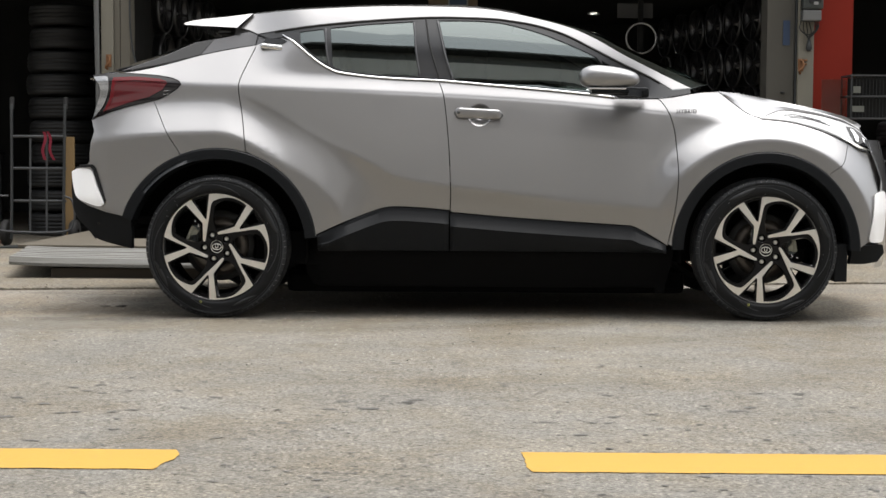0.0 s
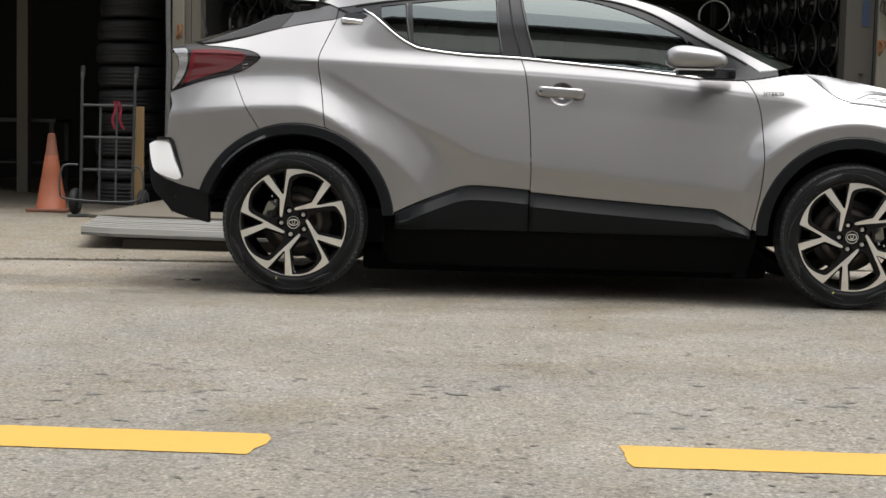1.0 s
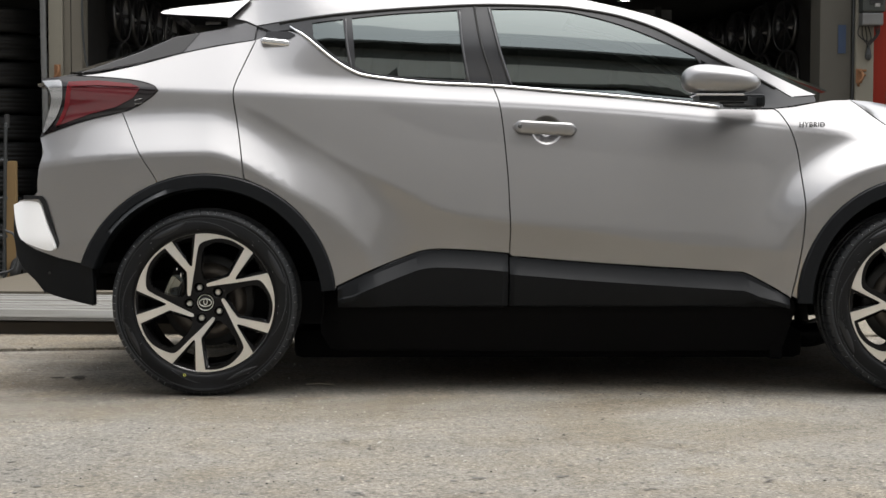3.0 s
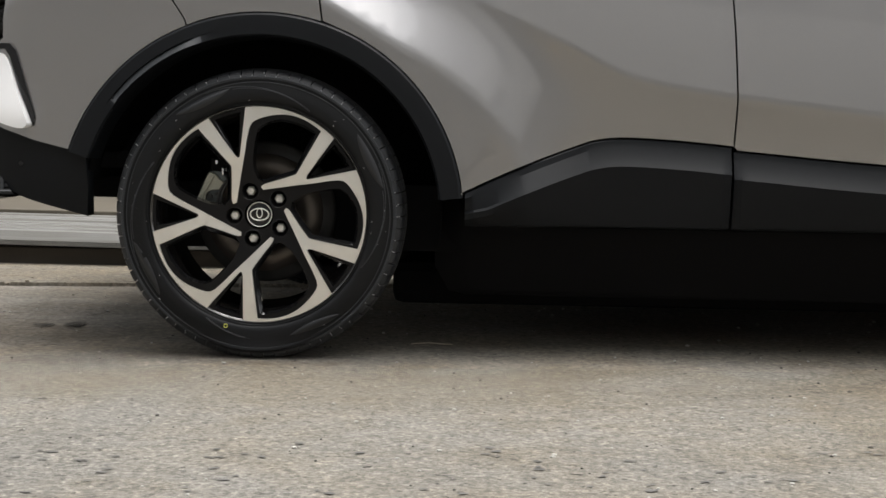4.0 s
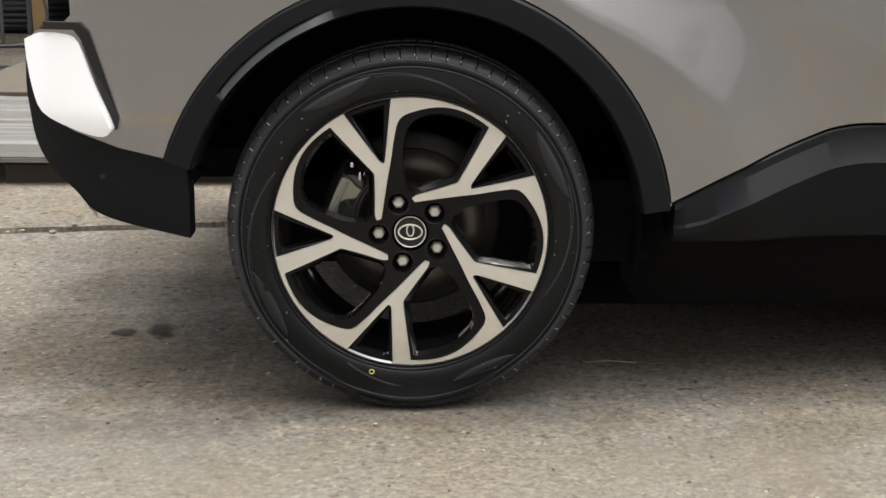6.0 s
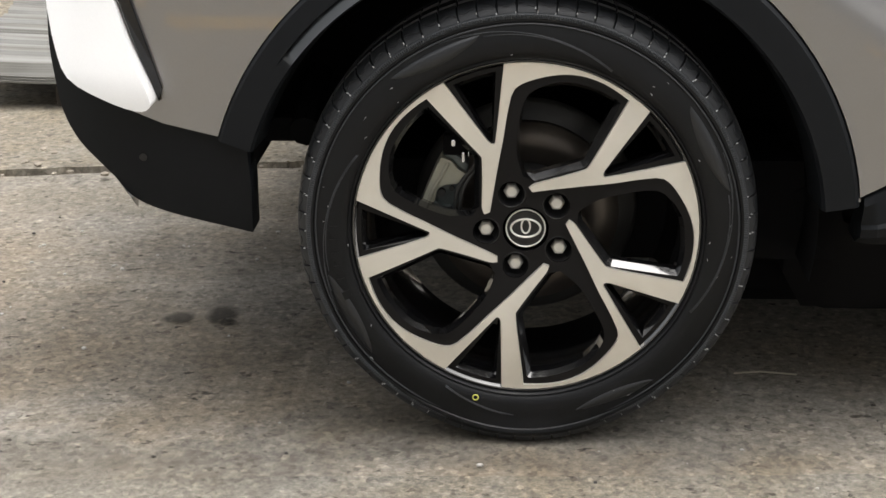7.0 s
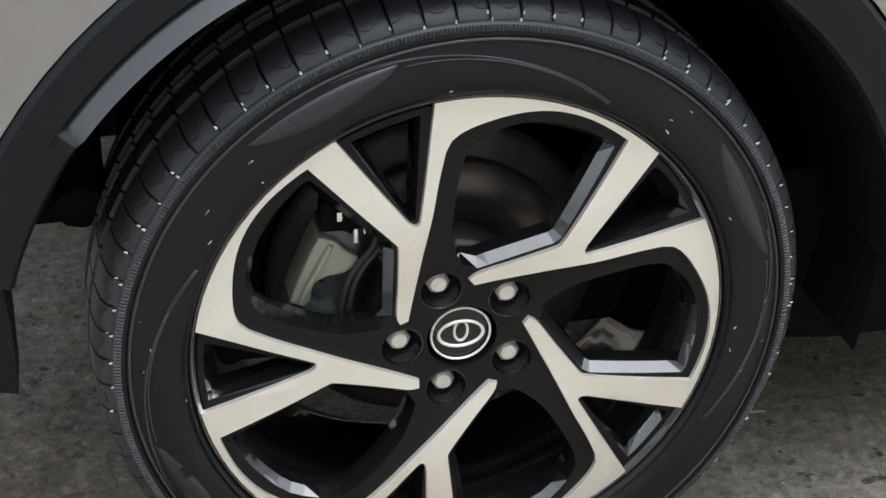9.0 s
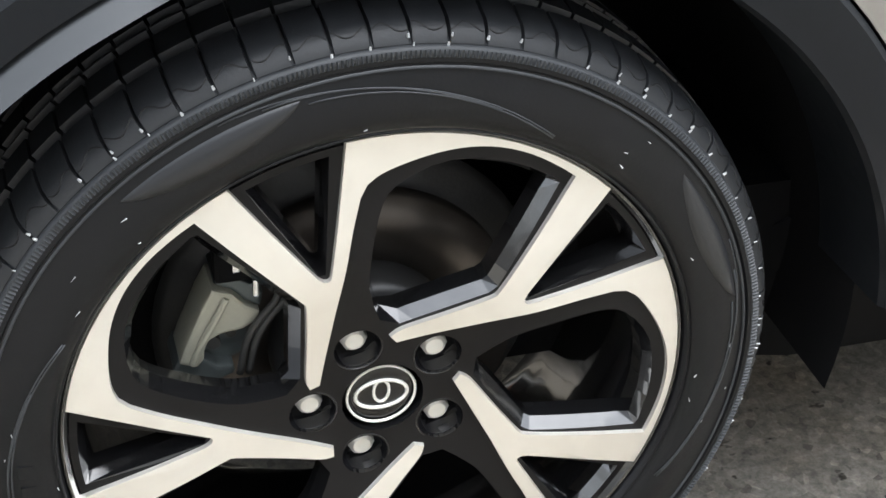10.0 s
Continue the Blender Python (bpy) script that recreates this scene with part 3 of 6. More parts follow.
twin("wheel_arch_trim", arch_strip(0.006, 0.475, 0.471, 6, 162.5, (104, 143.5)), [CLADDING, LIP_SHEEN], car, "black textured plastic arch trim", True)
twin("wheel_arch_trim", arch_strip(2.634, 0.447, 0.466, 0, 180, (200, 220)), [CLADDING, LIP_SHEEN], car, "black textured plastic arch trim", True)


def door_clad(top, x0, x1, foot):
    """Door cladding: a strip with a chamfer under its top edge and a face that tucks in."""
    xs, zs = [p[0] for p in top], [p[1] for p in top]
    bm = bmesh.new()
    rows = []
    for i in range(61):
        x = x0 + (x1 - x0) * i / 60
        t = float(np.interp(x, xs, zs)) - 0.0025
        h = t - foot
        c = min(0.058, 0.55 * h)
        end = 0.012 * (1 - ease(0, 0.02, min(x - x0, x1 - x)))
        yt = sum(side_y(x + d, t + 0.003) for d in (-0.08, -0.04, 0, 0.04, 0.08)) / 5 + 0.003
        yr = max(-0.006, yt - 0.040) + end
        rows.append([(x, yt + 0.03, t - 0.001), (x, yt, t), (x, yt - 0.004, t - 0.003), (x, yt - 0.008, t - 0.3 * c), (x, yr + 0.004, t - c), (x, yr, t - c - 0.006), (x, yr + 0.003, t - c - 0.02), (x, yr + 0.015, foot + 0.3 * (h - c)), (x, yr + 0.025, foot + 0.005), (x, yr + 0.034, foot), (x, yr + 0.09, foot)])
    r = grid(bm, rows)
    for e in (r[0], r[-1]):
        bm.faces.new(e)
    bmesh.ops.recalc_face_normals(bm, faces=bm.faces)
    for e in bm.edges:
        if len(e.link_faces) == 2 and e.calc_face_angle(0) > 0.35:
            e.smooth = False
    return bm


twin("door_cladding", door_clad(CLAD_R, 0.487, 1.116, 0.312), CLADDING, car, "black plastic door cladding", True)
twin("door_cladding", door_clad(CLAD_F, 1.122, 2.158, 0.312), CLADDING, car, "black plastic door cladding", True)


def sill_y(x, z):
    return 0.13 + 0.5 * soft(0.295 - z, 0.01) + 0.03 * (1 - ease(0.41, 0.5, x))


# Same plastic as the cladding; the darker underbody black paints in its shade.
skin("sill", [(0.450, 0.135), (0.414, 0.20), (0.414, 0.350), (0.462, 0.380), (0.478, 0.35), (0.488, 0.312), (0.505, 0.306), (2.15, 0.306), (2.20, 0.335), (2.21, 0.30), (2.18, 0.135), (1.6, 0.13)], UNDER, car, "black plastic sill trim with its shade in the colour", shape=sill_y, flange=0.08)
bm = bmesh.new()
sweep(bm, [(0.75, 0.150, 0.262), (1.3, 0.150, 0.264), (1.75, 0.150, 0.266)], 0.003)
twin("sill_edge", bm, GLOSS_BLACK, car)

# glasshouse
frame_loop = ([(0.173, 1.362)] + WINDOW_TOP + [(2.18, 1.06), (2.125, 1.056), (2.04, 1.055)] + BELT[::-1] + [(0.30, 1.345), (0.235, 1.337)])
quarter_glass = [(0.383, 1.372), (0.498, 1.388), (0.519, 1.220), (0.486, 1.236), (0.44, 1.270), (0.389, 1.316)]
rear_glass = curve([(0.532, 1.392), (0.70, 1.412), (0.932, 1.430)], 4) + [(0.945, 1.30), (0.962, 1.172)] + curve([(0.955, 1.156), (0.851, 1.160), (0.70, 1.170), (0.60, 1.184), (0.548, 1.205)], 3)
front_glass = curve([(1.062, 1.436), (1.18, 1.437), (1.29, 1.434), (1.40, 1.420), (1.566, 1.374), (1.732, 1.306), (1.836, 1.255)], 4) + [(1.866, 1.212), (1.868, 1.085)] + [(1.79, 1.088), (1.541, 1.109), (1.141, 1.139)] + [(1.115, 1.19), (1.085, 1.33)]
fly_glass = [(1.858, 1.240), (1.93, 1.20), (2.02, 1.152), (1.98, 1.11), (1.882, 1.10)]
skin("window_frame", shrink(frame_loop, 0.001), PIANO, car, "glossy black window frame and pillars", lift=-0.004, holes=[quarter_glass, rear_glass, front_glass, fly_glass], step=0.04)
for loop in (quarter_glass, rear_glass, front_glass, fly_glass):
    skin("window_pane", shrink(loop, -0.004), TINTED, car, "tinted window glass", lift=-0.010, flange=0, step=0.05)
bm = sweep(bmesh.new(), [(x, side_y(x, z) - 0.002, z + 0.006) for x, z in [(0.30, 1.350)] + BELT[1:]], 0.0055, 8)
twin("window_strip", bm, CHROME, car, "polished chrome window strip", True)
for line in ([(0.509, 1.39), (0.533, 1.20)], [(0.94, 1.43), (0.972, 1.15)], [(1.052, 1.44), (1.133, 1.135)]):
    bm = sweep(bmesh.new(), [(x, side_y(x, z) + 0.001, z) for x, z in curve([line[0], ((line[0][0] + line[1][0]) / 2 - 0.006, (line[0][1] + line[1][1]) / 2), line[1]], 6)], 0.005, 6)
    twin("pane_divider", bm, GREY_GLOSS, car, "", True)
bm = sweep(bmesh.new(), [(x, side_y(x, z) + 0.003, z) for x, z in curve([(0.995, 1.449), (1.018, 1.307), (1.058, 1.172), (1.064, 1.134)], 5)], 0.004, 6)
twin("pillar_seam", bm, SEAM_RUBBER, car)
rail = WINDOW_TOP[:-1] + [(2.21, 1.10), (2.292, 1.108)] + ROOF_EDGE[::-1] + [(0.110, 1.425), (0.085, 1.392), (0.13, 1.381)]
skin("roof_rail", shrink(rail, 0.002), SILVER, car, step=0.03, flange=0.02)
bm = sweep(bmesh.new(), [(x, side_y(x, z) + 0.001, z - 0.003) for x, z in WINDOW_TOP[2:-4]], 0.006, 6)
twin("roof_seal", bm, SEAM_RUBBER, car)
skin("rear_pillar", [(0.165, 1.308), (0.173, 1.358), (0.129, 1.376), (0.033, 1.348), (-0.133, 1.318), (-0.258, 1.258), (-0.466, 1.175), (-0.414, 1.179), (-0.249, 1.215), (-0.112, 1.255), (0.026, 1.286)], GREY_GLOSS, car, "dark glossy rear pillar", lift=-0.004)
skin("rear_side_glass", [(-0.133, 1.315), (-0.04, 1.334), (-0.10, 1.258), (-0.249, 1.219), (-0.414, 1.182), (-0.452, 1.178), (-0.258, 1.255)], GLOSS_BLACK, car, "dark glossy corner glass", lift=-0.0015, step=0.03, flange=0.004)
skin("cowl_corner", [(2.13, 1.056), (2.20, 1.066), (2.29, 1.082), (2.285, 1.104), (2.21, 1.098), (2.15, 1.075)], PIANO, car, lift=-0.003)


def roof_station(x):
    z = float(np.interp(x, [p[0] for p in ROOF_EDGE], [p[1] for p in ROOF_EDGE]))
    return x, side_y(x, z) + 0.002, z - 0.002


st = []
for i in range(14):
    x, y, z = roof_station(0.143 + (1.46 - 0.143) * i / 13)
    st.append((x, y, z, x, z + 0.045, 2.6))
loft("roof", st, SILVER, car, "silver painted roof")
st = []
for i in range(10):
    x, y, z = roof_station(1.46 + (2.29 - 1.46) * i / 9)
    st.append((x, y, z, x + 0.16 * i / 9 + 0.02, z + 0.045, 2.4))
loft("windscreen", st, TINTED, car, "laminated windscreen glass")
st = [(x, side_y(x, z) + 0.004, z, x - 0.03 - 0.12 * t, z + 0.03, 2.4) for t, x, z in [(i / 6, 0.16 - 0.63 * i / 6, float(np.interp(0.16 - 0.63 * i / 6, (-0.47, -0.258, -0.133, 0.033, 0.16), (1.175, 1.258, 1.318, 1.350, 1.385)))) for i in range(7)]]
loft("rear_window", st, GLOSS_BLACK, car, "dark sloping rear window")
section = [(0.146, 1.466), (0.012, 1.447), (-0.10, 1.435), (-0.150, 1.426), (-0.180, 1.417), (-0.189, 1.411), (-0.18, 1.406), (-0.099, 1.401), (0.012, 1.396), (0.075, 1.392), (0.105, 1.425)]
bm = bmesh.new()
rows = []
for k in range(25):
    s = -1 + 2 * k / 24
    rows.append([(x - 0.05 * (1 - s * s), MID + s * (MID - 0.215 - 0.75 * (z - 1.388)), z + 0.035 * (1 - s * s)) for x, z in section])
r = grid(bm, rows, closed_v=True)
bm.faces.new(r[0])
bm.faces.new(r[-1][::-1])
bmesh.ops.recalc_face_normals(bm, faces=bm.faces)
for e in bm.edges:
    if e.calc_face_angle(0) > 0.7:
        e.smooth = False
part("rear_spoiler", bm, SILVER, car, "silver roof spoiler", True)
bm = boxed(-0.03, 0.30, 1.372, 0.03, 0.34, 1.384, bevel=0.004)
part("spoiler_clip", bm, GREY_GLOSS, car)
bm = bmesh.new()
ring = [(0.335, 1.480), (0.345, 1.525), (0.375, 1.536), (0.42, 1.530), (0.448, 1.515), (0.455, 1.480)]
sides = [[bm.verts.new((x, y, z)) for x, z in ring] for y in (MID - 0.03, MID + 0.03)]
bm.faces.new(sides[0]), bm.faces.new(sides[1][::-1])
for i in range(len(ring)):
    j = (i + 1) % len(ring)
    bm.faces.new((sides[0][i], sides[1][i], sides[1][j], sides[0][j]))
bmesh.ops.recalc_face_normals(bm, faces=bm.faces)
bmesh.ops.bevel(bm, geom=list(bm.edges), offset=0.008, segments=2, affect="EDGES")
part("roof_fin", bm, SILVER, car, "small silver aerial fin on the roof", True)
skin("pillar_backing", [(0.06, 1.30), (0.06, 1.40), (0.16, 1.42), (0.40, 1.40), (0.40, 1.33), (0.30, 1.32), (0.18, 1.28)], GREY_GLOSS, car, lift=-0.016, step=0.03, flange=0.004)

# tail, nose, bonnet
tail = []
for i in range(18):
    z = 0.36 + (1.15 - 0.36) * i / 17
    x = float(np.interp(z, (0.33, 0.40, 0.52, 0.60, 0.70, 0.78, 0.88, 0.932, 1.0, 1.055, 1.09, 1.15), (-0.56, -0.62, -0.64, -0.61, -0.59, -0.60, -0.58, -0.575, -0.548, -0.525, -0.52, -0.56)))
    tail.append((x + 0.006, side_y(x, max(z, 0.5)) + 0.012, z, -0.72 + 0.10 * abs(z - 0.6), z, 1.8))
loft("tailgate", tail, SILVER, car, "silver tailgate and rear bumper")
st = [(-0.47, 0.12, 1.17, -0.66, 1.19, 2.4), (-0.545, 0.10, 1.145, -0.74, 1.15, 3.0)]
loft("tailgate_lip", st, SILVER, car)
nose = []
for i in range(14):
    z = 0.24 + (0.86 - 0.24) * i / 13
    x = float(np.interp(z, (0.24, 0.36, 0.5, 0.6, 0.66, 0.735, 0.80, 0.86), (3.18, 3.2, 3.21, 3.2, 3.205, 3.18, 3.155, 3.12)))
    nose.append((x - 0.006, 0.10 + 0.02 * (z - 0.24), z, 3.42 - 0.2 * abs(z - 0.5), z, 2.2))
loft("front_bumper", nose, SILVER, car, "silver nose and front bumper")
edge = curve([(2.30, 1.078), (2.36, 1.087), (2.42, 1.088), (2.447, 1.073), (2.502, 1.029), (2.558, 0.986), (2.612, 0.968), (2.66, 0.982), (2.707, 0.998), (2.762, 1.002), (2.899, 0.982), (2.981, 0.963), (3.06, 0.938), (3.13, 0.89)], 4)
bm = bmesh.new()
rows = []
for x, z in edge:
    zs = float(np.interp(x, (2.295, 2.351, 2.42, 2.517, 2.657, 2.797, 2.937, 3.049, 3.119, 3.148), (1.077, 1.088, 1.096, 1.088, 1.062, 1.035, 1.006, 0.976, 0.941, 0.91)))
    y = side_y(x, z) + 0.003 + 0.5 * max(0.0, z - float(np.interp(x, [p[0] for p in LAMP_LOW], [p[1] for p in LAMP_LOW]))) * ease(2.56, 2.66, x)
    near = [(x, y, z), (x + 0.004, y + 0.05, z + 0.32 * (zs - z) + 0.002), (x + 0.01, y + 0.11, z + 0.66 * (zs - z) + 0.002), (x + 0.02, 0.30, zs), (x + 0.06, 0.5, zs - 0.006), (x + 0.10, MID, zs - 0.012)]
    rows.append(near + [(a, 2 * MID - b, c) for a, b, c in near[-2::-1]])
grid(bm, rows)
bmesh.ops.recalc_face_normals(bm, faces=bm.faces)
part("bonnet", bm, SILVER, car, "silver bonnet", True)

# lamps
lamp_top = curve([(2.61, 0.967), (2.66, 0.980), (2.707, 0.996), (2.762, 1.0), (2.899, 0.980), (2.981, 0.961), (3.06, 0.936), (3.118, 0.90), (3.15, 0.85), (3.165, 0.80)])


def lamp_y(x, z):
    return side_y(x, z) + 0.5 * max(0.0, z - float(np.interp(x, [p[0] for p in LAMP_LOW], [p[1] for p in LAMP_LOW])))


head = [p for p in LAMP_LOW if p[0] < 3.16] + lamp_top[::-1]
skin("headlight", shrink(head, 0.002), LAMP_SILVER, car, "clear headlight with bright reflector", lift=0.002, step=0.02, shape=lamp_y)
skin("headlight_surround", curve([(2.61, 0.959), (2.763, 0.943), (2.873, 0.914), (2.955, 0.882), (3.05, 0.835), (3.10, 0.806), (3.16, 0.793)], 4) + curve([(3.16, 0.799), (3.095, 0.814), (3.05, 0.843), (2.955, 0.891), (2.873, 0.921), (2.763, 0.947), (2.61, 0.963)], 4), GLOSS_BLACK, car, lift=0.006, step=0)
for k in range(3):
    bm = sweep(bmesh.new(), [(x, lamp_y(x, z) - 0.004, z) for x, z in curve([(2.70 + 0.03 * k, 0.985 - 0.008 * k), (2.80 + 0.03 * k, 0.980 - 0.011 * k), (2.92 + 0.02 * k, 0.952 - 0.012 * k)], 5)], 0.0013, 5)
    twin("lamp_rib", bm, GREY_GLOSS, car)
skin("lamp_pocket", [(3.045, 0.925), (3.085, 0.918), (3.118, 0.892), (3.150, 0.845), (3.160, 0.806), (3.12, 0.814), (3.075, 0.842), (3.058, 0.88)], GLOSS_BLACK, car, lift=0.005, step=0.02, shape=lamp_y, flange=0.003)
for loop in ([(3.062, 0.915), (3.078, 0.910), (3.098, 0.875), (3.092, 0.848), (3.078, 0.858), (3.074, 0.885)], [(3.118, 0.872), (3.134, 0.858), (3.142, 0.83), (3.13, 0.83)]):
    skin("lamp_lens", loop, CHROME, car, "bright projector lens in the headlight", lift=0.009, step=0.012, shape=lamp_y, flange=0.006)
skin("daytime_lamp", [(3.00, 0.868), (3.09, 0.822), (3.148, 0.806), (3.152, 0.812), (3.10, 0.829), (3.01, 0.876)], EMBLEM, car, "white daytime running lamp strip", lift=0.008, step=0.02, shape=lamp_y, flange=0.005)
tail_lens = TAIL_TOP + TAIL_LOW + TAIL_BACK
skin("tail_light", shrink(tail_lens, 0.002), SMOKED, car, "smoked dark tail light housing", lift=0.004, step=0.02)
skin("tail_lens", [(-0.503, 1.135), (-0.40, 1.138), (-0.28, 1.128), (-0.245, 1.118), (-0.268, 1.083), (-0.33, 1.048), (-0.42, 1.022), (-0.535, 0.978), (-0.51, 1.04)], RED_LENS, car, "dark red tail light lens", lift=0.010, step=0.02, flange=0.006)
skin("tail_lens", [(-0.503, 1.140), (-0.40, 1.146), (-0.28, 1.136), (-0.245, 1.122), (-0.28, 1.123), (-0.40, 1.128), (-0.497, 1.122)], RED_BRIGHT, car, "bright red upper tail light band", lift=0.015, step=0.02, flange=0.006)
skin("tail_lens", curve([(-0.600, 1.143), (-0.56, 1.146), (-0.530, 1.142), (-0.522, 1.10), (-0.525, 1.06), (-0.548, 1.0), (-0.590, 0.950), (-0.580, 1.0), (-0.566, 1.05), (-0.564, 1.09), (-0.580, 1.12), (-0.600, 1.143)], 3), CLEAR_WHITE, car, "clear reversing lens", lift=0.012, step=0.02, flange=0.006)
skin("tail_lens", [(-0.505, 1.132), (-0.488, 1.132), (-0.497, 1.05), (-0.522, 0.992), (-0.543, 0.974), (-0.515, 1.04)], RED_BRIGHT, car, "bright red inner tail light band", lift=0.014, step=0.02, flange=0.006)
for z in (1.078, 1.062):
    bm = sweep(bmesh.new(), [(x, side_y(x, z) - 0.012, z + (x + 0.24) * 0.2) for x in (-0.262, -0.25, -0.236)], 0.0022, 5)
    twin("lamp_mark", bm, LAMP_SILVER, car)

# mirror, handles, badge
bm = bmesh.new()
bmesh.ops.create_uvsphere(bm, u_segments=32, v_segments=18, radius=1.0)
for v in bm.verts:
    x, y, z = (math.copysign(abs(c) ** 0.8, c) for c in v.co)
    full = 1.0 - 0.22 * x
    v.co = (1.862 + 0.142 * x, -0.125 + 0.085 * y, 1.134 + (0.060 if z > 0 else 0.048) * z * full - 0.004 * x)
    if v.co.z < 1.095:
        v.co.z = 1.095 - 0.2 * (1.095 - v.co.z)
twin("mirror", bm, SILVER, car, "silver wing mirror housing", True)
twin("mirror_strip", boxed(1.762, -0.19, 1.083, 1.935, -0.07, 1.092, bevel=0.004), CHROME, car)
bm = boxed(1.775, -0.185, 1.064, 1.95, -0.06, 1.086, bevel=0.008)
bmesh.ops.create_cube(bm, size=1, matrix=pose(1.955, 0.0, 1.075, 0, 0, -25) @ Matrix.Diagonal((0.09, 0.22, 0.03, 1)))
box(bm, 1.92, 0.075, 1.055, 2.075, 0.13, 1.105, bevel=0.015)
twin("mirror_foot", bm, CLADDING, car, "black mirror foot")


def handle(x0, x1, z, y, h, rise):
    bm = bmesh.new()
    rows = []
    for i in range(17):
        t = i / 16
        x = x0 + (x1 - x0) * t
        k = min(1, min(t, 1 - t) / 0.12)
        k = math.sqrt(max(0, 1 - (1 - k) ** 2)) * 0.85 + 0.15
        rows.append([(x, y - rise * k + 0.011 * k * math.copysign(abs(math.cos(a)) ** 0.45, math.cos(a)), z - 0.012 * t + 0.5 * h * k * math.copysign(abs(math.sin(a)) ** 0.8, math.sin(a))) for a in [2 * math.pi * q / 12 for q in range(12)]])
    r = grid(bm, rows, closed_v=True)
    bm.faces.new(r[0])
    bm.faces.new(r[-1])
    bmesh.ops.recalc_face_normals(bm, faces=bm.faces)
    return bm


hy = side_y(1.24, 0.98)
hand = twin("door_handle", handle(1.137, 1.374, 0.981, hy, 0.050, 0.024), SILVER, car, "silver painted door handle", True)
twin("key_lock", revolve([(-0.003, 0.0), (-0.003, 0.006), (-0.001, 0.0085), (0.006, 0.0085)], 20), GREY_GLOSS, car, "", True)[0].location = (1.160, hy - 0.033, 0.982)


def cup_y(x, z):
    d = math.hypot((x - 1.262) / 0.061, (z - 0.970) / 0.058)
    return side_y(x, z) + 0.045 * (1 - ease(0.35, 1.0, d)) + 0.0005


skin("handle_cup", shrink(CUP, -0.002), SILVER, car, shape=cup_y, step=0.008, flange=0)
skin("handle_recess", [(0.205, 1.318), (0.215, 1.340), (0.30, 1.338), (0.322, 1.325), (0.30, 1.31)], GLOSS_BLACK, car, lift=0.0035, step=0.012)
y0 = side_y(0.25, 1.30)
twin("door_handle", handle(0.190, 0.305, 1.302, y0, 0.026, 0.006), CHROME, car, "small chrome rear door handle in the pillar", True)
text = bpy.data.curves.new("badge", "FONT")
text.body, text.size, text.extrude = "HYBRID", 0.0265, 0.002
text.space_character = 1.08
probe = new("badge_probe", text)
badge_mesh = bpy.data.meshes.new_from_object(probe.evaluated_get(bpy.context.evaluated_depsgraph_get()))
bpy.data.objects.remove(probe)
badge_mesh.materials.clear()
badge_mesh.materials.append(GREY_GLOSS)
badge = tagged(new("hybrid_badge", badge_mesh), "bright badge lettering on the wing")
badge.parent = car
badge.location = (2.212, min(side_y(2.21, 0.992), side_y(2.31, 0.992)) - 0.003, 0.984)
badge.rotation_euler = (radians(90), 0, 0)

# cabin and underside
part("cabin_floor", boxed(-0.3, 0.16, 0.24, 2.15, 2 * MID - 0.16, 0.40), UNDER, car)
part("engine_bay", boxed(2.2, 0.5, 0.24, 3.05, 2 * MID - 0.5, 0.86), UNDER, car)
part("boot_floor", boxed(-0.6, 0.5, 0.34, -0.3, 2 * MID - 0.5, 0.60), UNDER, car)
part("underbody", boxed(0.46, 0.22, 0.125, 2.16, 2 * MID - 0.22, 0.26, bevel=0.03), UNDER, car)
# Added slab, lower than a real floor, that blocks light from the far side.
part("exhaust_tunnel", boxed(0.30, 0.36, 0.085, 2.3, 1.45, 0.2, bevel=0.03), UNDER, car)
part("splash_shield", boxed(2.13, 0.2, 0.10, 2.18, 2 * MID - 0.2, 0.36, bevel=0.01), UNDER, car)
part("dashboard", boxed(1.75, 0.2, 0.75, 2.2, 2 * MID - 0.2, 1.03, bevel=0.05), SEAT_CLOTH, car)
for x, tall in ((0.55, 1.16), (1.15, 1.22)):
    for y in (0.52, 1.28):
        seat = part("seat", boxed(x + 0.12, y - 0.25, 0.42, x + 0.62, y + 0.25, 0.62, bevel=0.06), SEAT_CLOTH, car, "dark cloth car seat")
        bm = boxed(x, y - 0.24, 0.58, x + 0.14, y + 0.24, tall, bevel=0.06)
        bmesh.ops.rotate(bm, verts=bm.verts, cent=(x + 0.07, y, 0.6), matrix=Matrix.Rotation(radians(-14), 3, "Y"))
        part("seat_back", bm, SEAT_CLOTH, seat)
        part("headrest", boxed(x - 0.16, y - 0.12, tall - 0.02, x - 0.06, y + 0.12, tall + 0.16, bevel=0.04), SEAT_CLOTH, seat)


def liner(cx, r):
    prof = [(0.035, r), (0.25, r), (0.42, r * 0.98), (0.44, r * 0.6), (0.44, 0.0)]
    bm = revolve(prof, 44, a0=-11 if cx < 1 else -4, a1=170 if cx < 1 else 190)
    bmesh.ops.reverse_faces(bm, faces=bm.faces)
    bmesh.ops.translate(bm, verts=bm.verts, vec=(cx, 0, HUB_Z))
    return bm


for cx, r in ((0.006, 0.425), (2.634, 0.405)):
    twin("wheel_liner", liner(cx, r), UNDER, car, "black wheel arch liner", True)
twin("mud_flap", boxed(2.966, 0.03, 0.178, 3.028, 0.25, 0.36, bevel=0.006), CLADDING, car)
twin("axle_arm", rod(rod(bmesh.new(), (0, 0.2, 0.33), (0, 0.9, 0.31), 0.035), (-0.28, 0.30, 0.40), (0.0, 0.36, 0.30), 0.03), UNDER, car)
bm = bmesh.new()
rod(bm, (-0.34, 0.13, 0.45), (-0.34, 0.3, 0.50), 0.025)
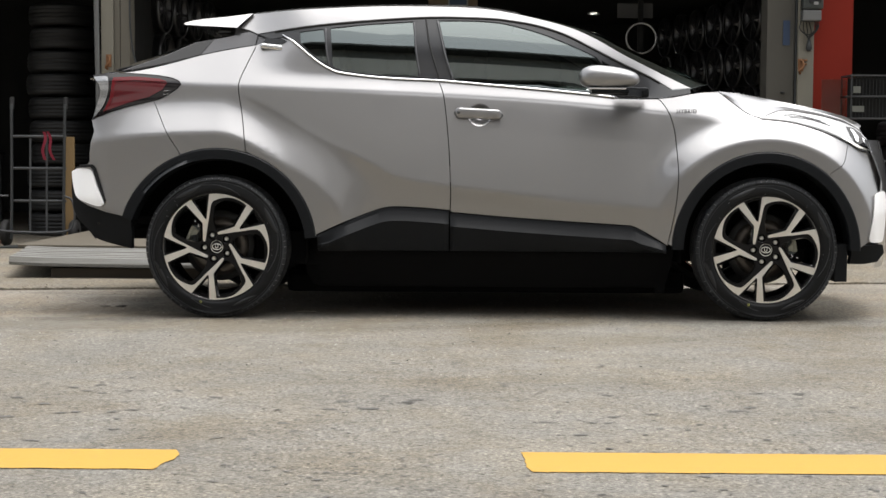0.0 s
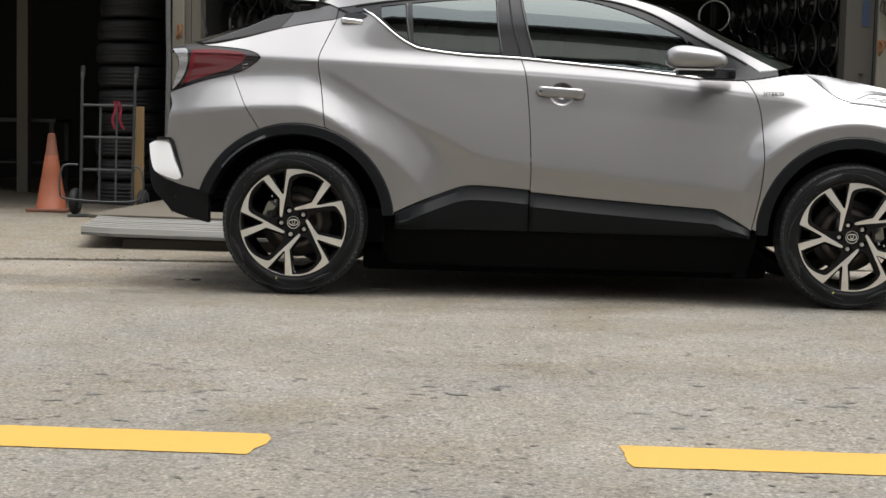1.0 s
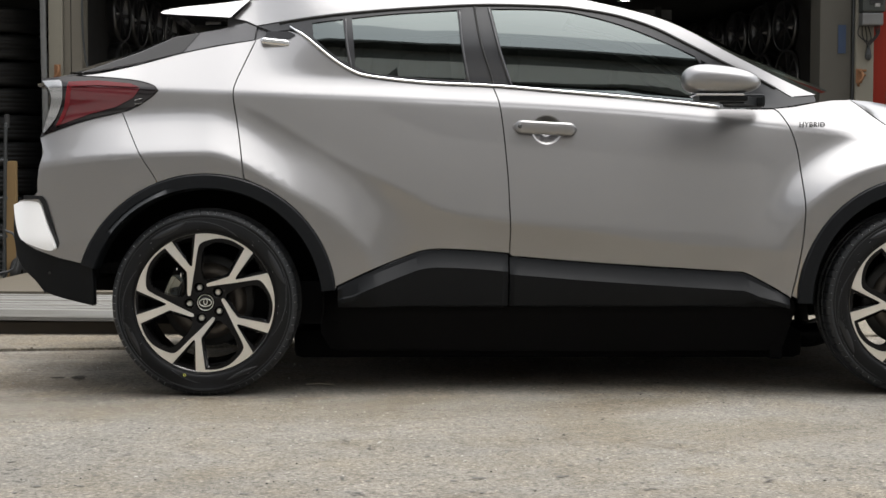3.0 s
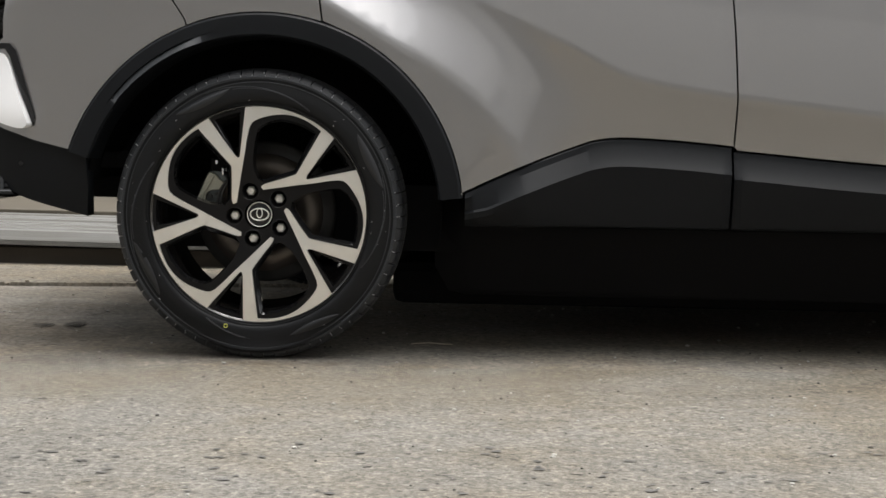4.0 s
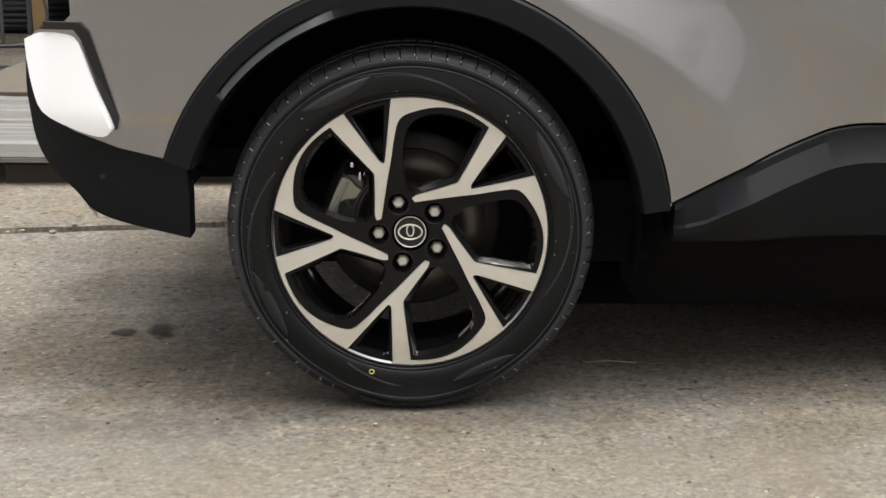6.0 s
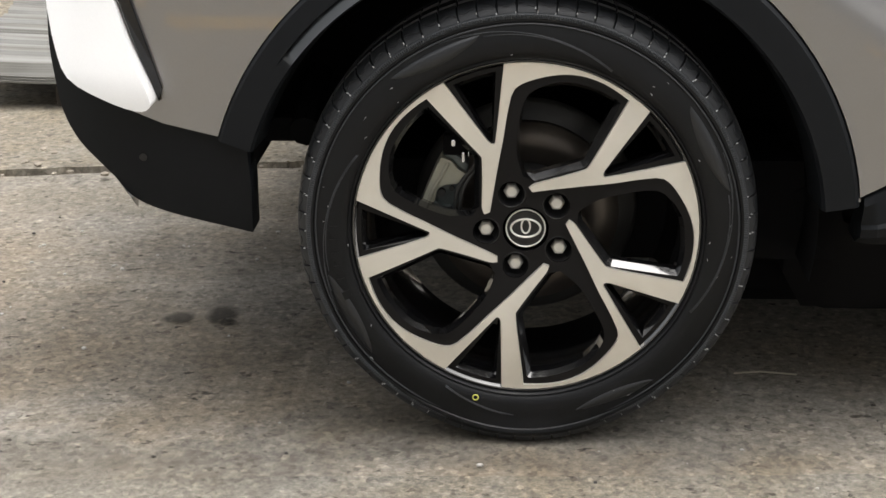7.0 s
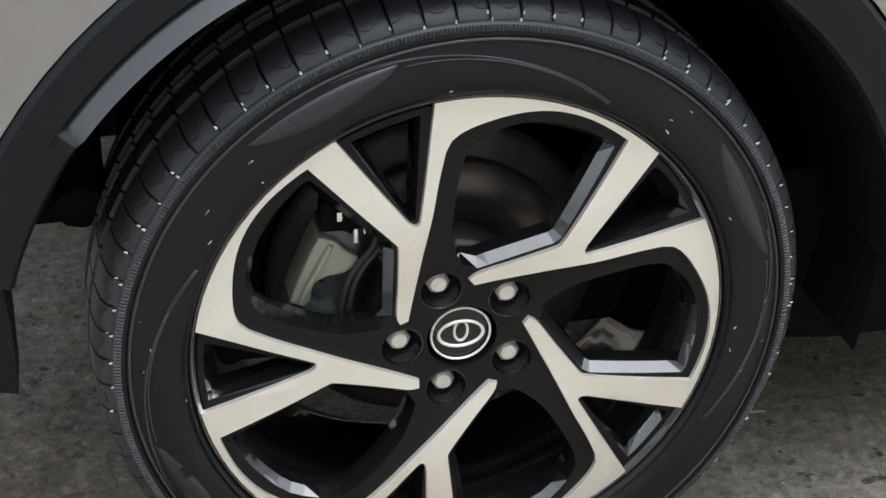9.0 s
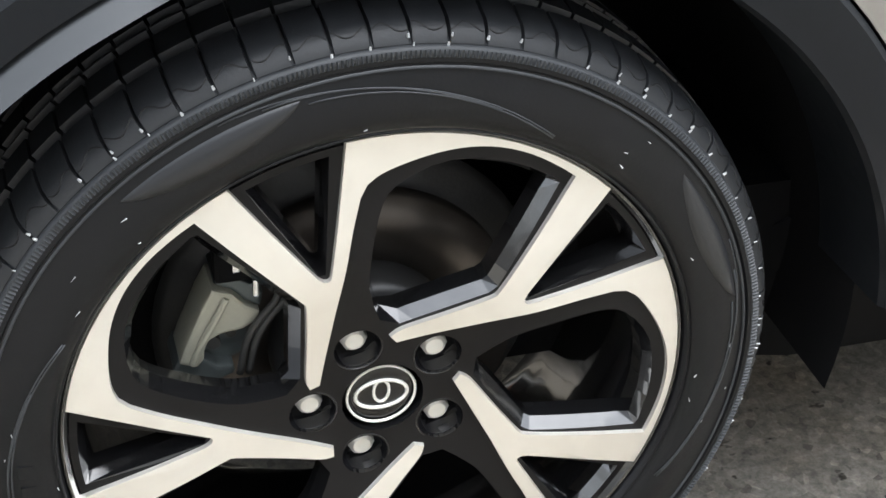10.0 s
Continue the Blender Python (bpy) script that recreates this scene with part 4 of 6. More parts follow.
box(bm, -0.41, 0.14, 0.43, -0.355, 0.2, 0.47, bevel=0.008)
twin("tow_bracket", bm, UNDER, car)

# ---- wheels: the axle is the y axis, the outer face towards -y ----
R_FACE = 0.2548


def dish(r):
    """Depth of the spoke faces: almost flat, dipping towards the hub."""
    return smooth_at((0.03, 0.065, 0.10, 0.145, 0.20, 0.256), (0.0235, 0.0225, 0.0180, 0.0135, 0.0135, 0.016), r)


def polar(*pts):
    return [(r / 1000 * math.cos(radians(a)), r / 1000 * math.sin(radians(a))) for r, a in pts]


def turned(loop, a):
    c, s = math.cos(radians(a)), math.sin(radians(a))
    return [(x * c - y * s, x * s + y * c) for x, y in loop]


def disc_mesh(loop, holes, y_of, back, step=0.012, slope=0.0, facet=None, bored=()):
    """A plate over an outline at y_of(r), its edges carried back (and drawn in by slope); the bored holes stay plain."""
    cuts = len(holes)
    holes = [*holes, *bored]
    pts, tris, loops = fill(loop, holes, step)
    bm = bmesh.new()
    vs = [bm.verts.new((x, y_of(math.hypot(x, z)), z)) for x, z in pts]
    for t in tris:
        bm.faces.new([vs[i] for i in t])
    for k, l in enumerate(loops):
        inner = shrink(l, slope if k <= cuts else 0.0) if k else shrink(l, -slope)
        drop = [back] * len(l)
        if 0 < k <= cuts and facet:
            wide, ledge = shrink(l, facet), shrink(l, 0.8 * facet)
            cut = len(l) - 16 if len(l) > 20 else 7
            bright = [i >= cut or i > cut - 9 for i in range(len(l))] if len(l) > 20 else [i < cut for i in range(len(l))]
            inner = [(wide if i >= cut else ledge)[i] if bright[i] else inner[i] for i in range(len(l))]
            drop = [0.34 * back if b else 0.6 * back for b in bright]
        at = [y_of(math.hypot(x, z)) for x, z in l]
        a = [bm.verts.new((x, y, z)) for (x, z), y in zip(l, at)]
        b = [bm.verts.new((x, y + d, z)) for (x, z), y, d in zip(inner, at, drop)]
        rings = [a, b]
        if 0 < k <= cuts and facet:
            rings.append([bm.verts.new((x, y + back, z)) for (x, z), y in zip(inner, at)])
        for p, q in zip(rings, rings[1:]):
            for i in range(len(l)):
                j = (i + 1) % len(l)
                bm.faces.new((p[i], p[j], q[j], q[i]))
    bmesh.ops.recalc_face_normals(bm, faces=[f for f in bm.faces])
    return bm


def facing(bm):
    """Turns a plate so that its broad face looks outwards."""
    if sum(f.normal.y * f.calc_area() for f in bm.faces if abs(f.normal.y) > 0.9) > 0:
        bmesh.ops.reverse_faces(bm, faces=bm.faces)
    return bm


def arc(r, a0, a1, n=12):
    return polar(*[(r, a0 + (a1 - a0) * i / n) for i in range(n + 1)])


def straight(a, b, n):
    (x0, y0), (x1, y1) = polar(a, b)
    return [(x0 + (x1 - x0) * i / n, y0 + (y1 - y0) * i / n) for i in range(n + 1)]


stem_right = curve(polar((60, 153), (82, 125), (111, 111.8), (146, 103.5), (180, 99.2), (207, 96.4)), 4) + curve(polar((217, 94.7), (224, 91.8), (231, 87), (239, 81), (245, 75.5), (248.5, 70), (249.5, 64), (248.5, 58), (247.5, 53.8)), 3)
unit = stem_right + arc(R_FACE * 1000, 46.2, 97.5) + polar((146, 107.9), (143, 108.5), (142, 109.6), (143.5, 110.9), (149, 112.1)) + polar((R_FACE * 1000, 118.2)) + straight((247.5, 125.8), (143, 120.6), 6) + curve(polar((134, 119.9), (127, 120.6), (95, 132.5), (74, 151), (66, 158.3)), 3)
big_hole = curve(polar((83, 93), (104, 96.0), (130, 96.4), (184, 92.6), (211, 88.4), (231, 78), (237, 66), (238, 56.5)), 3) + straight((236, 55.2), (138, 49.3), 7) + straight((129, 50.0), (77, 81), 7)
vee_hole = arc(245, 100.6, 115.8, 6) + polar((148, 111.4), (147, 109.4))
outline = arc(251, 0, 360, 119)[:-1]
RIM_STEP = 0.014
NUT_R, NUT_A = 0.0592, 111.5


def ring_at(r, a, size, n=24):
    c, q = r * math.cos(radians(a)), r * math.sin(radians(a))
    return [(c + size * math.cos(2 * math.pi * i / n), q + size * math.sin(2 * math.pi * i / n)) for i in range(n)]


BORES = [ring_at(NUT_R, NUT_A + 72 * k, 0.0195) for k in range(5)] + [ring_at(0, 0, 0.0345, 36)]


def wheel_parts():
    hub = disc_mesh(outline, [turned(h, 72 * k) for k in range(5) for h in (big_hole, vee_hole)], lambda r: dish(r) + 0.004, 0.028, RIM_STEP, 0.004, 0.0078, BORES)
    bmesh.ops.remove_doubles(hub, verts=hub.verts, dist=1e-5)
    facing(hub)
    tread = [(0.2575, 0.026), (0.2592, 0.0175), (0.262, 0.0105), (0.2665, 0.0062), (0.276, 0.002), (0.292, 0.004), (0.306, 0.008), (0.312, 0.0105), (0.3132, 0.0085), (0.3168, 0.0090), (0.3175, 0.0125), (0.322, 0.015), (0.330, 0.021), (0.3345, 0.029), (0.3375, 0.045), (0.339, 0.058), (0.331, 0.060), (0.331, 0.068), (0.340, 0.070), (0.341, 0.098), (0.333, 0.10), (0.333, 0.109), (0.341, 0.1115)]
    prof = [(y, r) for r, y in tread]
    prof += [(0.225 - y, r) for y, r in prof[::-1]]
    bm = bmesh.new()
    blocks, rows = 74, []
    for b in range(blocks):
        for f, low in ((0.0, 0), (0.02, 1), (0.085, 1), (0.105, 0), (0.40, 0), (0.70, 0)):
            row = []
            for y, r in prof:
                a = 2 * math.pi * (b + f + (0.25 if y < 0.05 else 0.0) * 0) / blocks
                rr = r + 0.006 * ease(0.30, 0.33, r) - (0.006 if low and r > 0.3225 else 0)
                z = max(rr * math.sin(a), -HUB_Z - LIFT)
                sag = 0.016 * math.exp(-((a - 1.5 * math.pi) / 0.36) ** 2) * ease(0.29, 0.325, r)
                row.append((rr * math.cos(a), y - sag if y < 0.06 else y, z))
            rows.append(row)
    grid(bm, rows, closed_u=True)
    bmesh.ops.recalc_face_normals(bm, faces=bm.faces)
    for e in bm.edges:
        if len(e.link_faces) == 2 and e.calc_face_angle(0) > 0.6:
            e.smooth = False
    for f in bm.faces:
        c = f.calc_center_median()
        f.material_index = 1 if math.hypot(c.x, c.z) > 0.326 else 0
    return hub, bm


hub_bm, tyre_bm = wheel_parts()
for f in hub_bm.faces:
    f.material_index = 0 if abs(f.normal.y) > 0.93 else 1
wheel = part("wheel", hub_bm, [SATIN_BLACK, WHEEL_BLACK], car, "five-spoke alloy wheel with gloss black pockets")
wheel.location = (HUB_R, 0, HUB_Z)
part("tyre", tyre_bm, [RUBBER, LIT_TREAD], wheel, "new black radial tyre", True)
barrel = revolve([(0.022, 0.2505), (0.0175, 0.2552), (0.0150, 0.2568), (0.017, 0.2592), (0.026, 0.2588), (0.026, 0.251), (0.034, 0.2455), (0.05, 0.233), (0.10, 0.226), (0.17, 0.218), (0.20, 0.228)], 96)
part("barrel", barrel, WHEEL_BLACK, wheel, "", True)
face_bm = disc_mesh(unit, [], dish, 0.0045, 0.016, 0.0008)
facing(face_bm)
face_mesh = None
for k in range(5):
    if k == 0:
        face_ob = part("spoke_face", face_bm, MACHINED, wheel, "machined bright alloy spoke face")
        face_mesh = face_ob.data
    else:
        face_ob = tagged(new("spoke_face", face_mesh), "machined bright alloy spoke face")
        face_ob.parent = wheel
    face_ob.rotation_euler = (0, -radians(72 * k), 0)
cap = part("centre_cap", revolve([(0.0, 0.0), (0.0, 0.024), (0.001, 0.030), (0.010, 0.034)], 40), GLOSS_BLACK, wheel, "round black centre cap", True)
cap.location = (0, 0.034, 0)
bm = bmesh.new()
sweep(bm, [(0.029 * math.cos(a), -0.001, 0.029 * math.sin(a)) for a in [2 * math.pi * i / 40 for i in range(40)]], 0.0014, 6, True)
sweep(bm, [(0.022 * math.cos(a), -0.001, 0.014 * math.sin(a)) for a in [2 * math.pi * i / 36 for i in range(36)]], 0.0018, 6, True)
sweep(bm, [(0.0065 * math.cos(a), -0.001, 0.003 + 0.011 * math.sin(a)) for a in [2 * math.pi * i / 28 for i in range(28)]], 0.0014, 6, True)
emblem = part("cap_emblem", bm, EMBLEM, wheel, "chrome ring emblem", True)
emblem.location = (0, 0.034, 0)
nut_mesh = cup_mesh = None
for k in range(5):
    a = radians(NUT_A + 72 * k)
    at = (NUT_R * math.cos(a), 0.039, NUT_R * math.sin(a))
    if k == 0:
        bm = revolve([(-0.0025, 0.0), (-0.0022, 0.0075), (-0.0005, 0.0095), (0.0, 0.0100)], 18)
        g = revolve([(0.0, 0.0100), (0.0015, 0.0116), (0.012, 0.0122), (0.0125, 0.0150), (0.016, 0.0150)], 6)
        me = bpy.data.meshes.new("tmp")
        g.to_mesh(me)
        g.free()
        bm.from_mesh(me)
        nut = part("lug_nut", bm, NUT, wheel, "chrome lug nut")
        nut_mesh = nut.data
        cup = part("nut_recess", revolve([(0.0205, 0.0), (0.0200, 0.0165), (0.0040, 0.0192), (0.0005, 0.0198), (-0.0005, 0.0208), (0.0008, 0.0218)], 28), GLOSS_BLACK, wheel, "", True)
        cup_mesh = cup.data
    else:
        nut, cup = tagged(new("lug_nut", nut_mesh), "chrome lug nut"), new("nut_recess", cup_mesh)
        nut.parent = cup.parent = wheel
    nut.location, cup.location = at, (at[0], 0.0270, at[2])


def tyre_bar(r, a0, a1, h, y=0.0015, t=0.002):
    bm = bmesh.new()
    n = max(2, int((a1 - a0) / 1.5))
    rows = []
    for i in range(n + 1):
        a = radians(a0 + (a1 - a0) * i / n)
        rows.append([(q * math.cos(a), yy, q * math.sin(a)) for q, yy in ((r, y + t), (r, y), (r + h, y), (r + h, y + t))])
    rr = grid(bm, rows, closed_v=True)
    bm.faces.new(rr[0])
    bm.faces.new(rr[-1])
    bmesh.ops.recalc_face_normals(bm, faces=bm.faces)
    return bm


for start in (178.0,):
    for k, w in enumerate((2.4, 2.6, 2.6, 2.8, 2.4, 2.6)):
        part("sidewall_mark", tyre_bar(0.278, start + 4.2 * k, start + 4.2 * k + w, 0.013, 0.0022), RUBBER, wheel)
ribs = bmesh.new()
for k in range(580):
    a = radians(0.62 * k)
    r0, r1, y, d = 0.3195, 0.3250, 0.0074, 0.0009
    c, q = math.cos(a), math.sin(a)
    vs = [ribs.verts.new(((r * c - o * q), yy, (r * q + o * c))) for r, o, yy in ((r0, -d, y + 0.001), (r1, -d, y + 0.0016), (r1, 0, y + 0.0001), (r0, 0, y - 0.0006), (r1, d, y + 0.0016), (r0, d, y + 0.001))]
    ribs.faces.new((vs[0], vs[1], vs[2], vs[3]))
    ribs.faces.new((vs[3], vs[2], vs[4], vs[5]))
bmesh.ops.recalc_face_normals(ribs, faces=ribs.faces)
tagged(part("sidewall_ribbing", ribs, RUBBER_RIB, wheel), kind="stuff")
part("sidewall_ring", revolve([(0.0125, 0.3180), (0.0085, 0.3192), (0.0090, 0.3256), (0.0135, 0.3270)], 120), RUBBER_RIB, wheel, "grey sidewall ring with its lit edge in the colour", True)
part("sidewall_ring", revolve([(0.0090, 0.3105), (0.0070, 0.3116), (0.0090, 0.3130)], 120), RUBBER_RIB, wheel, "", True)
part("sidewall_ring", revolve([(0.0095, 0.2605), (0.0068, 0.2617), (0.0080, 0.2630)], 120), RUBBER, wheel, "", True)


def wall_y(r):
    return float(np.interp(r, (0.264, 0.276, 0.292, 0.306, 0.312), (0.006, 0.002, 0.004, 0.008, 0.0105))) - 0.0006


def swoosh(a, lines):
    """Thin raised moulding lines that sweep inwards over the sidewall."""
    bm = bmesh.new()
    for start, sweep_by, r0, r1 in lines:
        pts = []
        for i in range(17):
            t = i / 16
            r, q = r0 + (r1 - r0) * t ** 1.7, radians(a + start - sweep_by * t)
            pts.append((r * math.cos(q), wall_y(r), r * math.sin(q)))
        sweep(bm, pts, 0.0007, 5)
    return bm


def crescent(a, a0, a1, r0, thick):
    """A smooth, slightly raised sickle between two arcs of the sidewall."""
    bm = bmesh.new()
    rows = []
    for i in range(25):
        t = i / 24
        q = radians(a + a0 + (a1 - a0) * t)
        w = thick * math.sin(math.pi * t) ** 0.7
        rows.append([(r * math.cos(q), wall_y(r) + o, r * math.sin(q)) for r, o in ((r0 + 0.0005, 0.002), (r0, 0), (r0 - w / 2 - 0.0002, -0.0004), (r0 - w - 0.0006, 0), (r0 - w - 0.0012, 0.002))])
    grid(bm, rows)
    bmesh.ops.recalc_face_normals(bm, faces=bm.faces)
    return bm


for a in (100, 10, -80, 190):
    part("sidewall_swoosh", swoosh(a, ((14, 40, 0.309, 0.284), (8, 44, 0.306, 0.274), (2, 38, 0.300, 0.272))), RUBBER_RIB, wheel, "", True)
    part("sidewall_sickle", crescent(a, 3, 30, 0.3035, 0.021), GLOSS_RUBBER, wheel, "", True)

# wavy sipes across the shoulder blocks, pale nibs at the ends of the grooves
sipes, flecks = bmesh.new(), bmesh.new()
frnd = random.Random(21)
for b in range(74):
    if abs(((b + 0.5) / 74 * 360 + 90) % 360) < 24 or abs(((b + 0.5) / 74 * 360 + 90) % 360) > 336:
        continue
    pts = []
    for i in range(9):
        t = 0.12 + 0.86 * i / 8
        q = 2 * math.pi * (b + t) / 74
        r = 0.3368 + 0.0022 * math.sin(2 * math.pi * t + (b % 3)) * (1 if b % 2 else -1)
        y = float(np.interp(r, (0.328, 0.336, 0.3405, 0.3435), (0.015, 0.021, 0.029, 0.045)))
        pts.append((r * math.cos(q), y, r * math.sin(q)))
    sweep(sipes, pts, 0.0007, 4)
    q = 2 * math.pi * (b + 0.05) / 74
    for j in range(2):
        if frnd.random() < 0.6:
            r0, y = 0.3268 + 0.004 * j + frnd.uniform(-0.001, 0.001), 0.0128 + 0.004 * j
            k = q + frnd.uniform(-0.006, 0.006)
            n = frnd.uniform(0.0007, 0.0015)
            rod(flecks, (r0 * math.cos(k), y, r0 * math.sin(k)), ((r0 + 0.003) * math.cos(k), y - 0.0005, (r0 + 0.003) * math.sin(k)), n, 5, n * 0.6)
for k in range(24):
    a = radians(frnd.uniform(-70, 250))
    r0 = frnd.uniform(0.264, 0.311)
    r1, d = r0 + frnd.uniform(-0.002, 0.002), frnd.uniform(0.003, 0.02)
    n = frnd.uniform(0.0003, 0.0008)
    rod(flecks, (r0 * math.cos(a), wall_y(r0), r0 * math.sin(a)), (r1 * math.cos(a + d), wall_y(r1), r1 * math.sin(a + d)), n, 4, n * 0.3)
tagged(part("shoulder_siping", sipes, SEAM_RUBBER, wheel), kind="stuff")
tagged(part("mould_flash", flecks, FLECK, wheel), "pale rubber nibs and scuffs on the tyre", kind="stuff")
bm = bmesh.new()
sweep(bm, [(-0.074 + 0.0042 * math.cos(a), 0.0022, -0.264 + 0.0042 * math.sin(a)) for a in [2 * math.pi * i / 20 for i in range(20)]], 0.0011, 6, True)
part("paint_dot", bm, YELLOW_DOT, wheel, "yellow ring painted on the sidewall")
part("brake_disc", revolve([(0.125, 0.075), (0.112, 0.078), (0.112, 0.142), (0.128, 0.142)], 64), DISC, wheel, "", True)
part("dust_shield", revolve([(0.14, 0.05), (0.14, 0.165), (0.15, 0.172)], 48), CAST, wheel, "", True)
part("hub_bell", revolve([(0.075, 0.0), (0.075, 0.07), (0.082, 0.078), (0.125, 0.08)], 40), CAST, wheel, "", True)


def casting(loop, y0, y1, bevel=0.003):
    """A cast plate over an outline in (x, z), with rounded edges."""
    bm = bmesh.new()
    face = bm.faces.new([bm.verts.new((x / 1000, y0, z / 1000)) for x, z in loop])
    top = bmesh.ops.extrude_face_region(bm, geom=[face])
    bmesh.ops.translate(bm, verts=[v for v in top["geom"] if isinstance(v, bmesh.types.BMVert)], vec=(0, y1 - y0, 0))
    bmesh.ops.recalc_face_normals(bm, faces=bm.faces)
    bmesh.ops.bevel(bm, geom=list(bm.edges), offset=bevel, segments=2, affect="EDGES", profile=0.6)
    bmesh.ops.triangulate(bm, faces=[f for f in bm.faces if len(f.verts) > 4])
    return bm


def with_caliper(w, a):
    """Sliding brake caliper: a pale bridge with a round bite, its carrier, piston, clips and hose."""
    def turn(bm):
        bmesh.ops.rotate(bm, verts=bm.verts, cent=(0, 0, 0), matrix=Matrix.Rotation(-radians(a - 152), 3, "Y"))
        return bm
    body = part("brake_caliper", turn(casting([(-128, 97), (-137, 80), (-145, 61), (-153, 42), (-158, 28), (-143, 22), (-137, 30), (-136, 40), (-132, 48), (-122, 53), (-105, 55), (-93, 61), (-90, 71), (-103, 79), (-112, 91)], 0.074, 0.115)), CALIPER, w, "pale cast brake caliper")
    part("rib", turn(sweep(bmesh.new(), curve([(-0.117, 0.0735, 0.088), (-0.128, 0.0715, 0.068), (-0.140, 0.0715, 0.046), (-0.147, 0.0735, 0.027)], 5), 0.003, 8)), CALIPER, body)
    part("carrier", turn(casting([(-158, 30), (-163, 18), (-145, 8), (-130, 2), (-112, 8), (-113, 17), (-126, 17), (-137, 28)], 0.078, 0.12)), CARRIER, w)
    part("carrier", turn(casting([(-114, 104), (-126, 98), (-111, 90), (-102, 79), (-89, 71), (-86, 84), (-96, 94)], 0.080, 0.125)), CARRIER, w)
    part("piston_housing", turn(rod(bmesh.new(), (-0.117, 0.092, 0.036), (-0.117, 0.13, 0.036), 0.021, 20)), CARRIER, w)
    part("guide_bolt", turn(rod(rod(bmesh.new(), (-0.128, 0.083, 0.038), (-0.128, 0.10, 0.038), 0.006, 8), (-0.113, 0.085, 0.044), (-0.113, 0.10, 0.044), 0.004, 8)), STEEL_GREY, w)
    for x, z, u, v in ((-109, 121, 3, 5), (-94, 99, 2.5, 8), (-86, 104, 1.2, 4)):
        part("pad_clip", turn(boxed((x - u) / 1000, 0.066, (z - v) / 1000, (x + u) / 1000, 0.078, (z + v) / 1000, bevel=0.0015)), CHROME, w)
    part("pad", turn(boxed(-0.125, 0.079, 0.098, -0.080, 0.10, 0.130, bevel=0.004)), UNDER, w)
    for d in (0.0, 0.0075):
        part("brake_hose", turn(sweep(bmesh.new(), curve([(-0.074 + d, 0.07, 0.095), (-0.079 + d, 0.068, 0.083), (-0.093 + d, 0.068, 0.066), (-0.103 + d, 0.07, 0.045), (-0.109 + d, 0.075, 0.010)], 6), 0.0032, 8)), STEEL_GREY, w, "", True)


def copy_wheel(m):
    made = wheel.copy()
    scene.collection.objects.link(made)
    made.parent = car
    made.matrix_basis = m
    for o in WHEEL_PARTS:
        c = o.copy()
        scene.collection.objects.link(c)
        c.parent = made
    return made


WHEEL_PARTS = list(wheel.children)
front_wheel = copy_wheel(pose(HUB_F, 0, HUB_Z, 0, 2, 0))
for x in (HUB_R, HUB_F):
    with_caliper(copy_wheel(pose(x, 2 * MID, HUB_Z, 0, 0, 180)), 28)
with_caliper(wheel, 152)
with_caliper(front_wheel, 8)

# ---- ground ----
# The dark patches hold grime and painted car shade; the tan ones are dust.
GROUND_PATCHES = ((-0.45, -0.08, 0.22, 0.09, GRIME_SHADE), (-0.76, -0.08, 0.2, 0.1, GRIME_SHADE), (-0.62, 0.42, 0.42, 0.34, GRIME_SHADE), (-0.70, 0.85, 0.3, 0.2, GRIME_SHADE), (-0.26, 0.05, 0.3, 0.12, GRIME_SHADE), (0.05, -0.02, 0.45, 0.10, GRIME_SHADE),
           (0.85, -0.20, 0.7, 0.22, DUST), (0.05, -0.40, 0.9, 0.28, DUST), (-0.8, -0.30, 0.7, 0.30, DUST), (1.6, -0.75, 0.6, 0.25, DUST), (2.4, 0.1, 0.7, 0.3, GRIME_SHADE), (-1.4, 0.3, 0.5, 0.3, GRIME_SHADE), (-0.8, 1.2, 0.5, 0.15, DUST))

def crack_y(x):
    return 1.43 + 0.15 * (x + 1.1) + 0.02 * noise.noise(Vector((x * 1.3, 3.1, 0))) + 0.012 * noise.noise(Vector((x * 9, 0.7, 0)))


def lane_y(x):
    """Edge between the asphalt and the gutter strip."""
    return min(0.3, -0.125 + 0.06 * (x + 0.4)) + 0.012 * noise.noise(Vector((x * 2.1, 8.3, 0))) + 0.006 * noise.noise(Vector((x * 14, 1.9, 0)))


def rise(y):
    return 0.03 * ease(1.6, 3.2, y)


bm = bmesh.new()
grid(bm, [[(x, y, -0.06) for y in (-600, -40, -12, 0, 12, 40, 600)] for x in (-600, -40, 0, 40, 600)], flip=True)
tagged(mesh_ob("ground", bm, CONCRETE), "bare dusty ground under road and pavement", "ground", kind="structure")
xs = [-40, -20, -10, -6] + [-5 + 0.05 * i for i in range(0, 201)] + [6, 10, 20, 40]
bm = bmesh.new()
grid(bm, [[(x, y, 0.0) for y in (-12.0, -6.0, -3.0, -1.0)] + [(x, lane_y(x), 0.0), (x, lane_y(x) + 0.004, -0.02)] for x in xs], flip=True)
tagged(mesh_ob("road", bm, ROAD), "worn sandy grey asphalt road with dust and pits", "road", kind="structure")
bm = bmesh.new()
rows = [[(x, lane_y(x) - 0.004, -0.02), (x, lane_y(x) + 0.003, -0.0015)] + [(x, y, -0.0005) for y in (0.35, 0.9)] + [(x, crack_y(x) - 0.012 - 0.010 * noise.noise(Vector((x * 30, 0, 0))), 0.0), (x, crack_y(x) - 0.002, -0.03)] for x in xs]
grid(bm, rows, flip=True)
tagged(mesh_ob("gutter", bm, GUTTER), "grimy brown-grey concrete gutter strip under the car", "gutter", kind="structure")
bm = bmesh.new()
rows = []
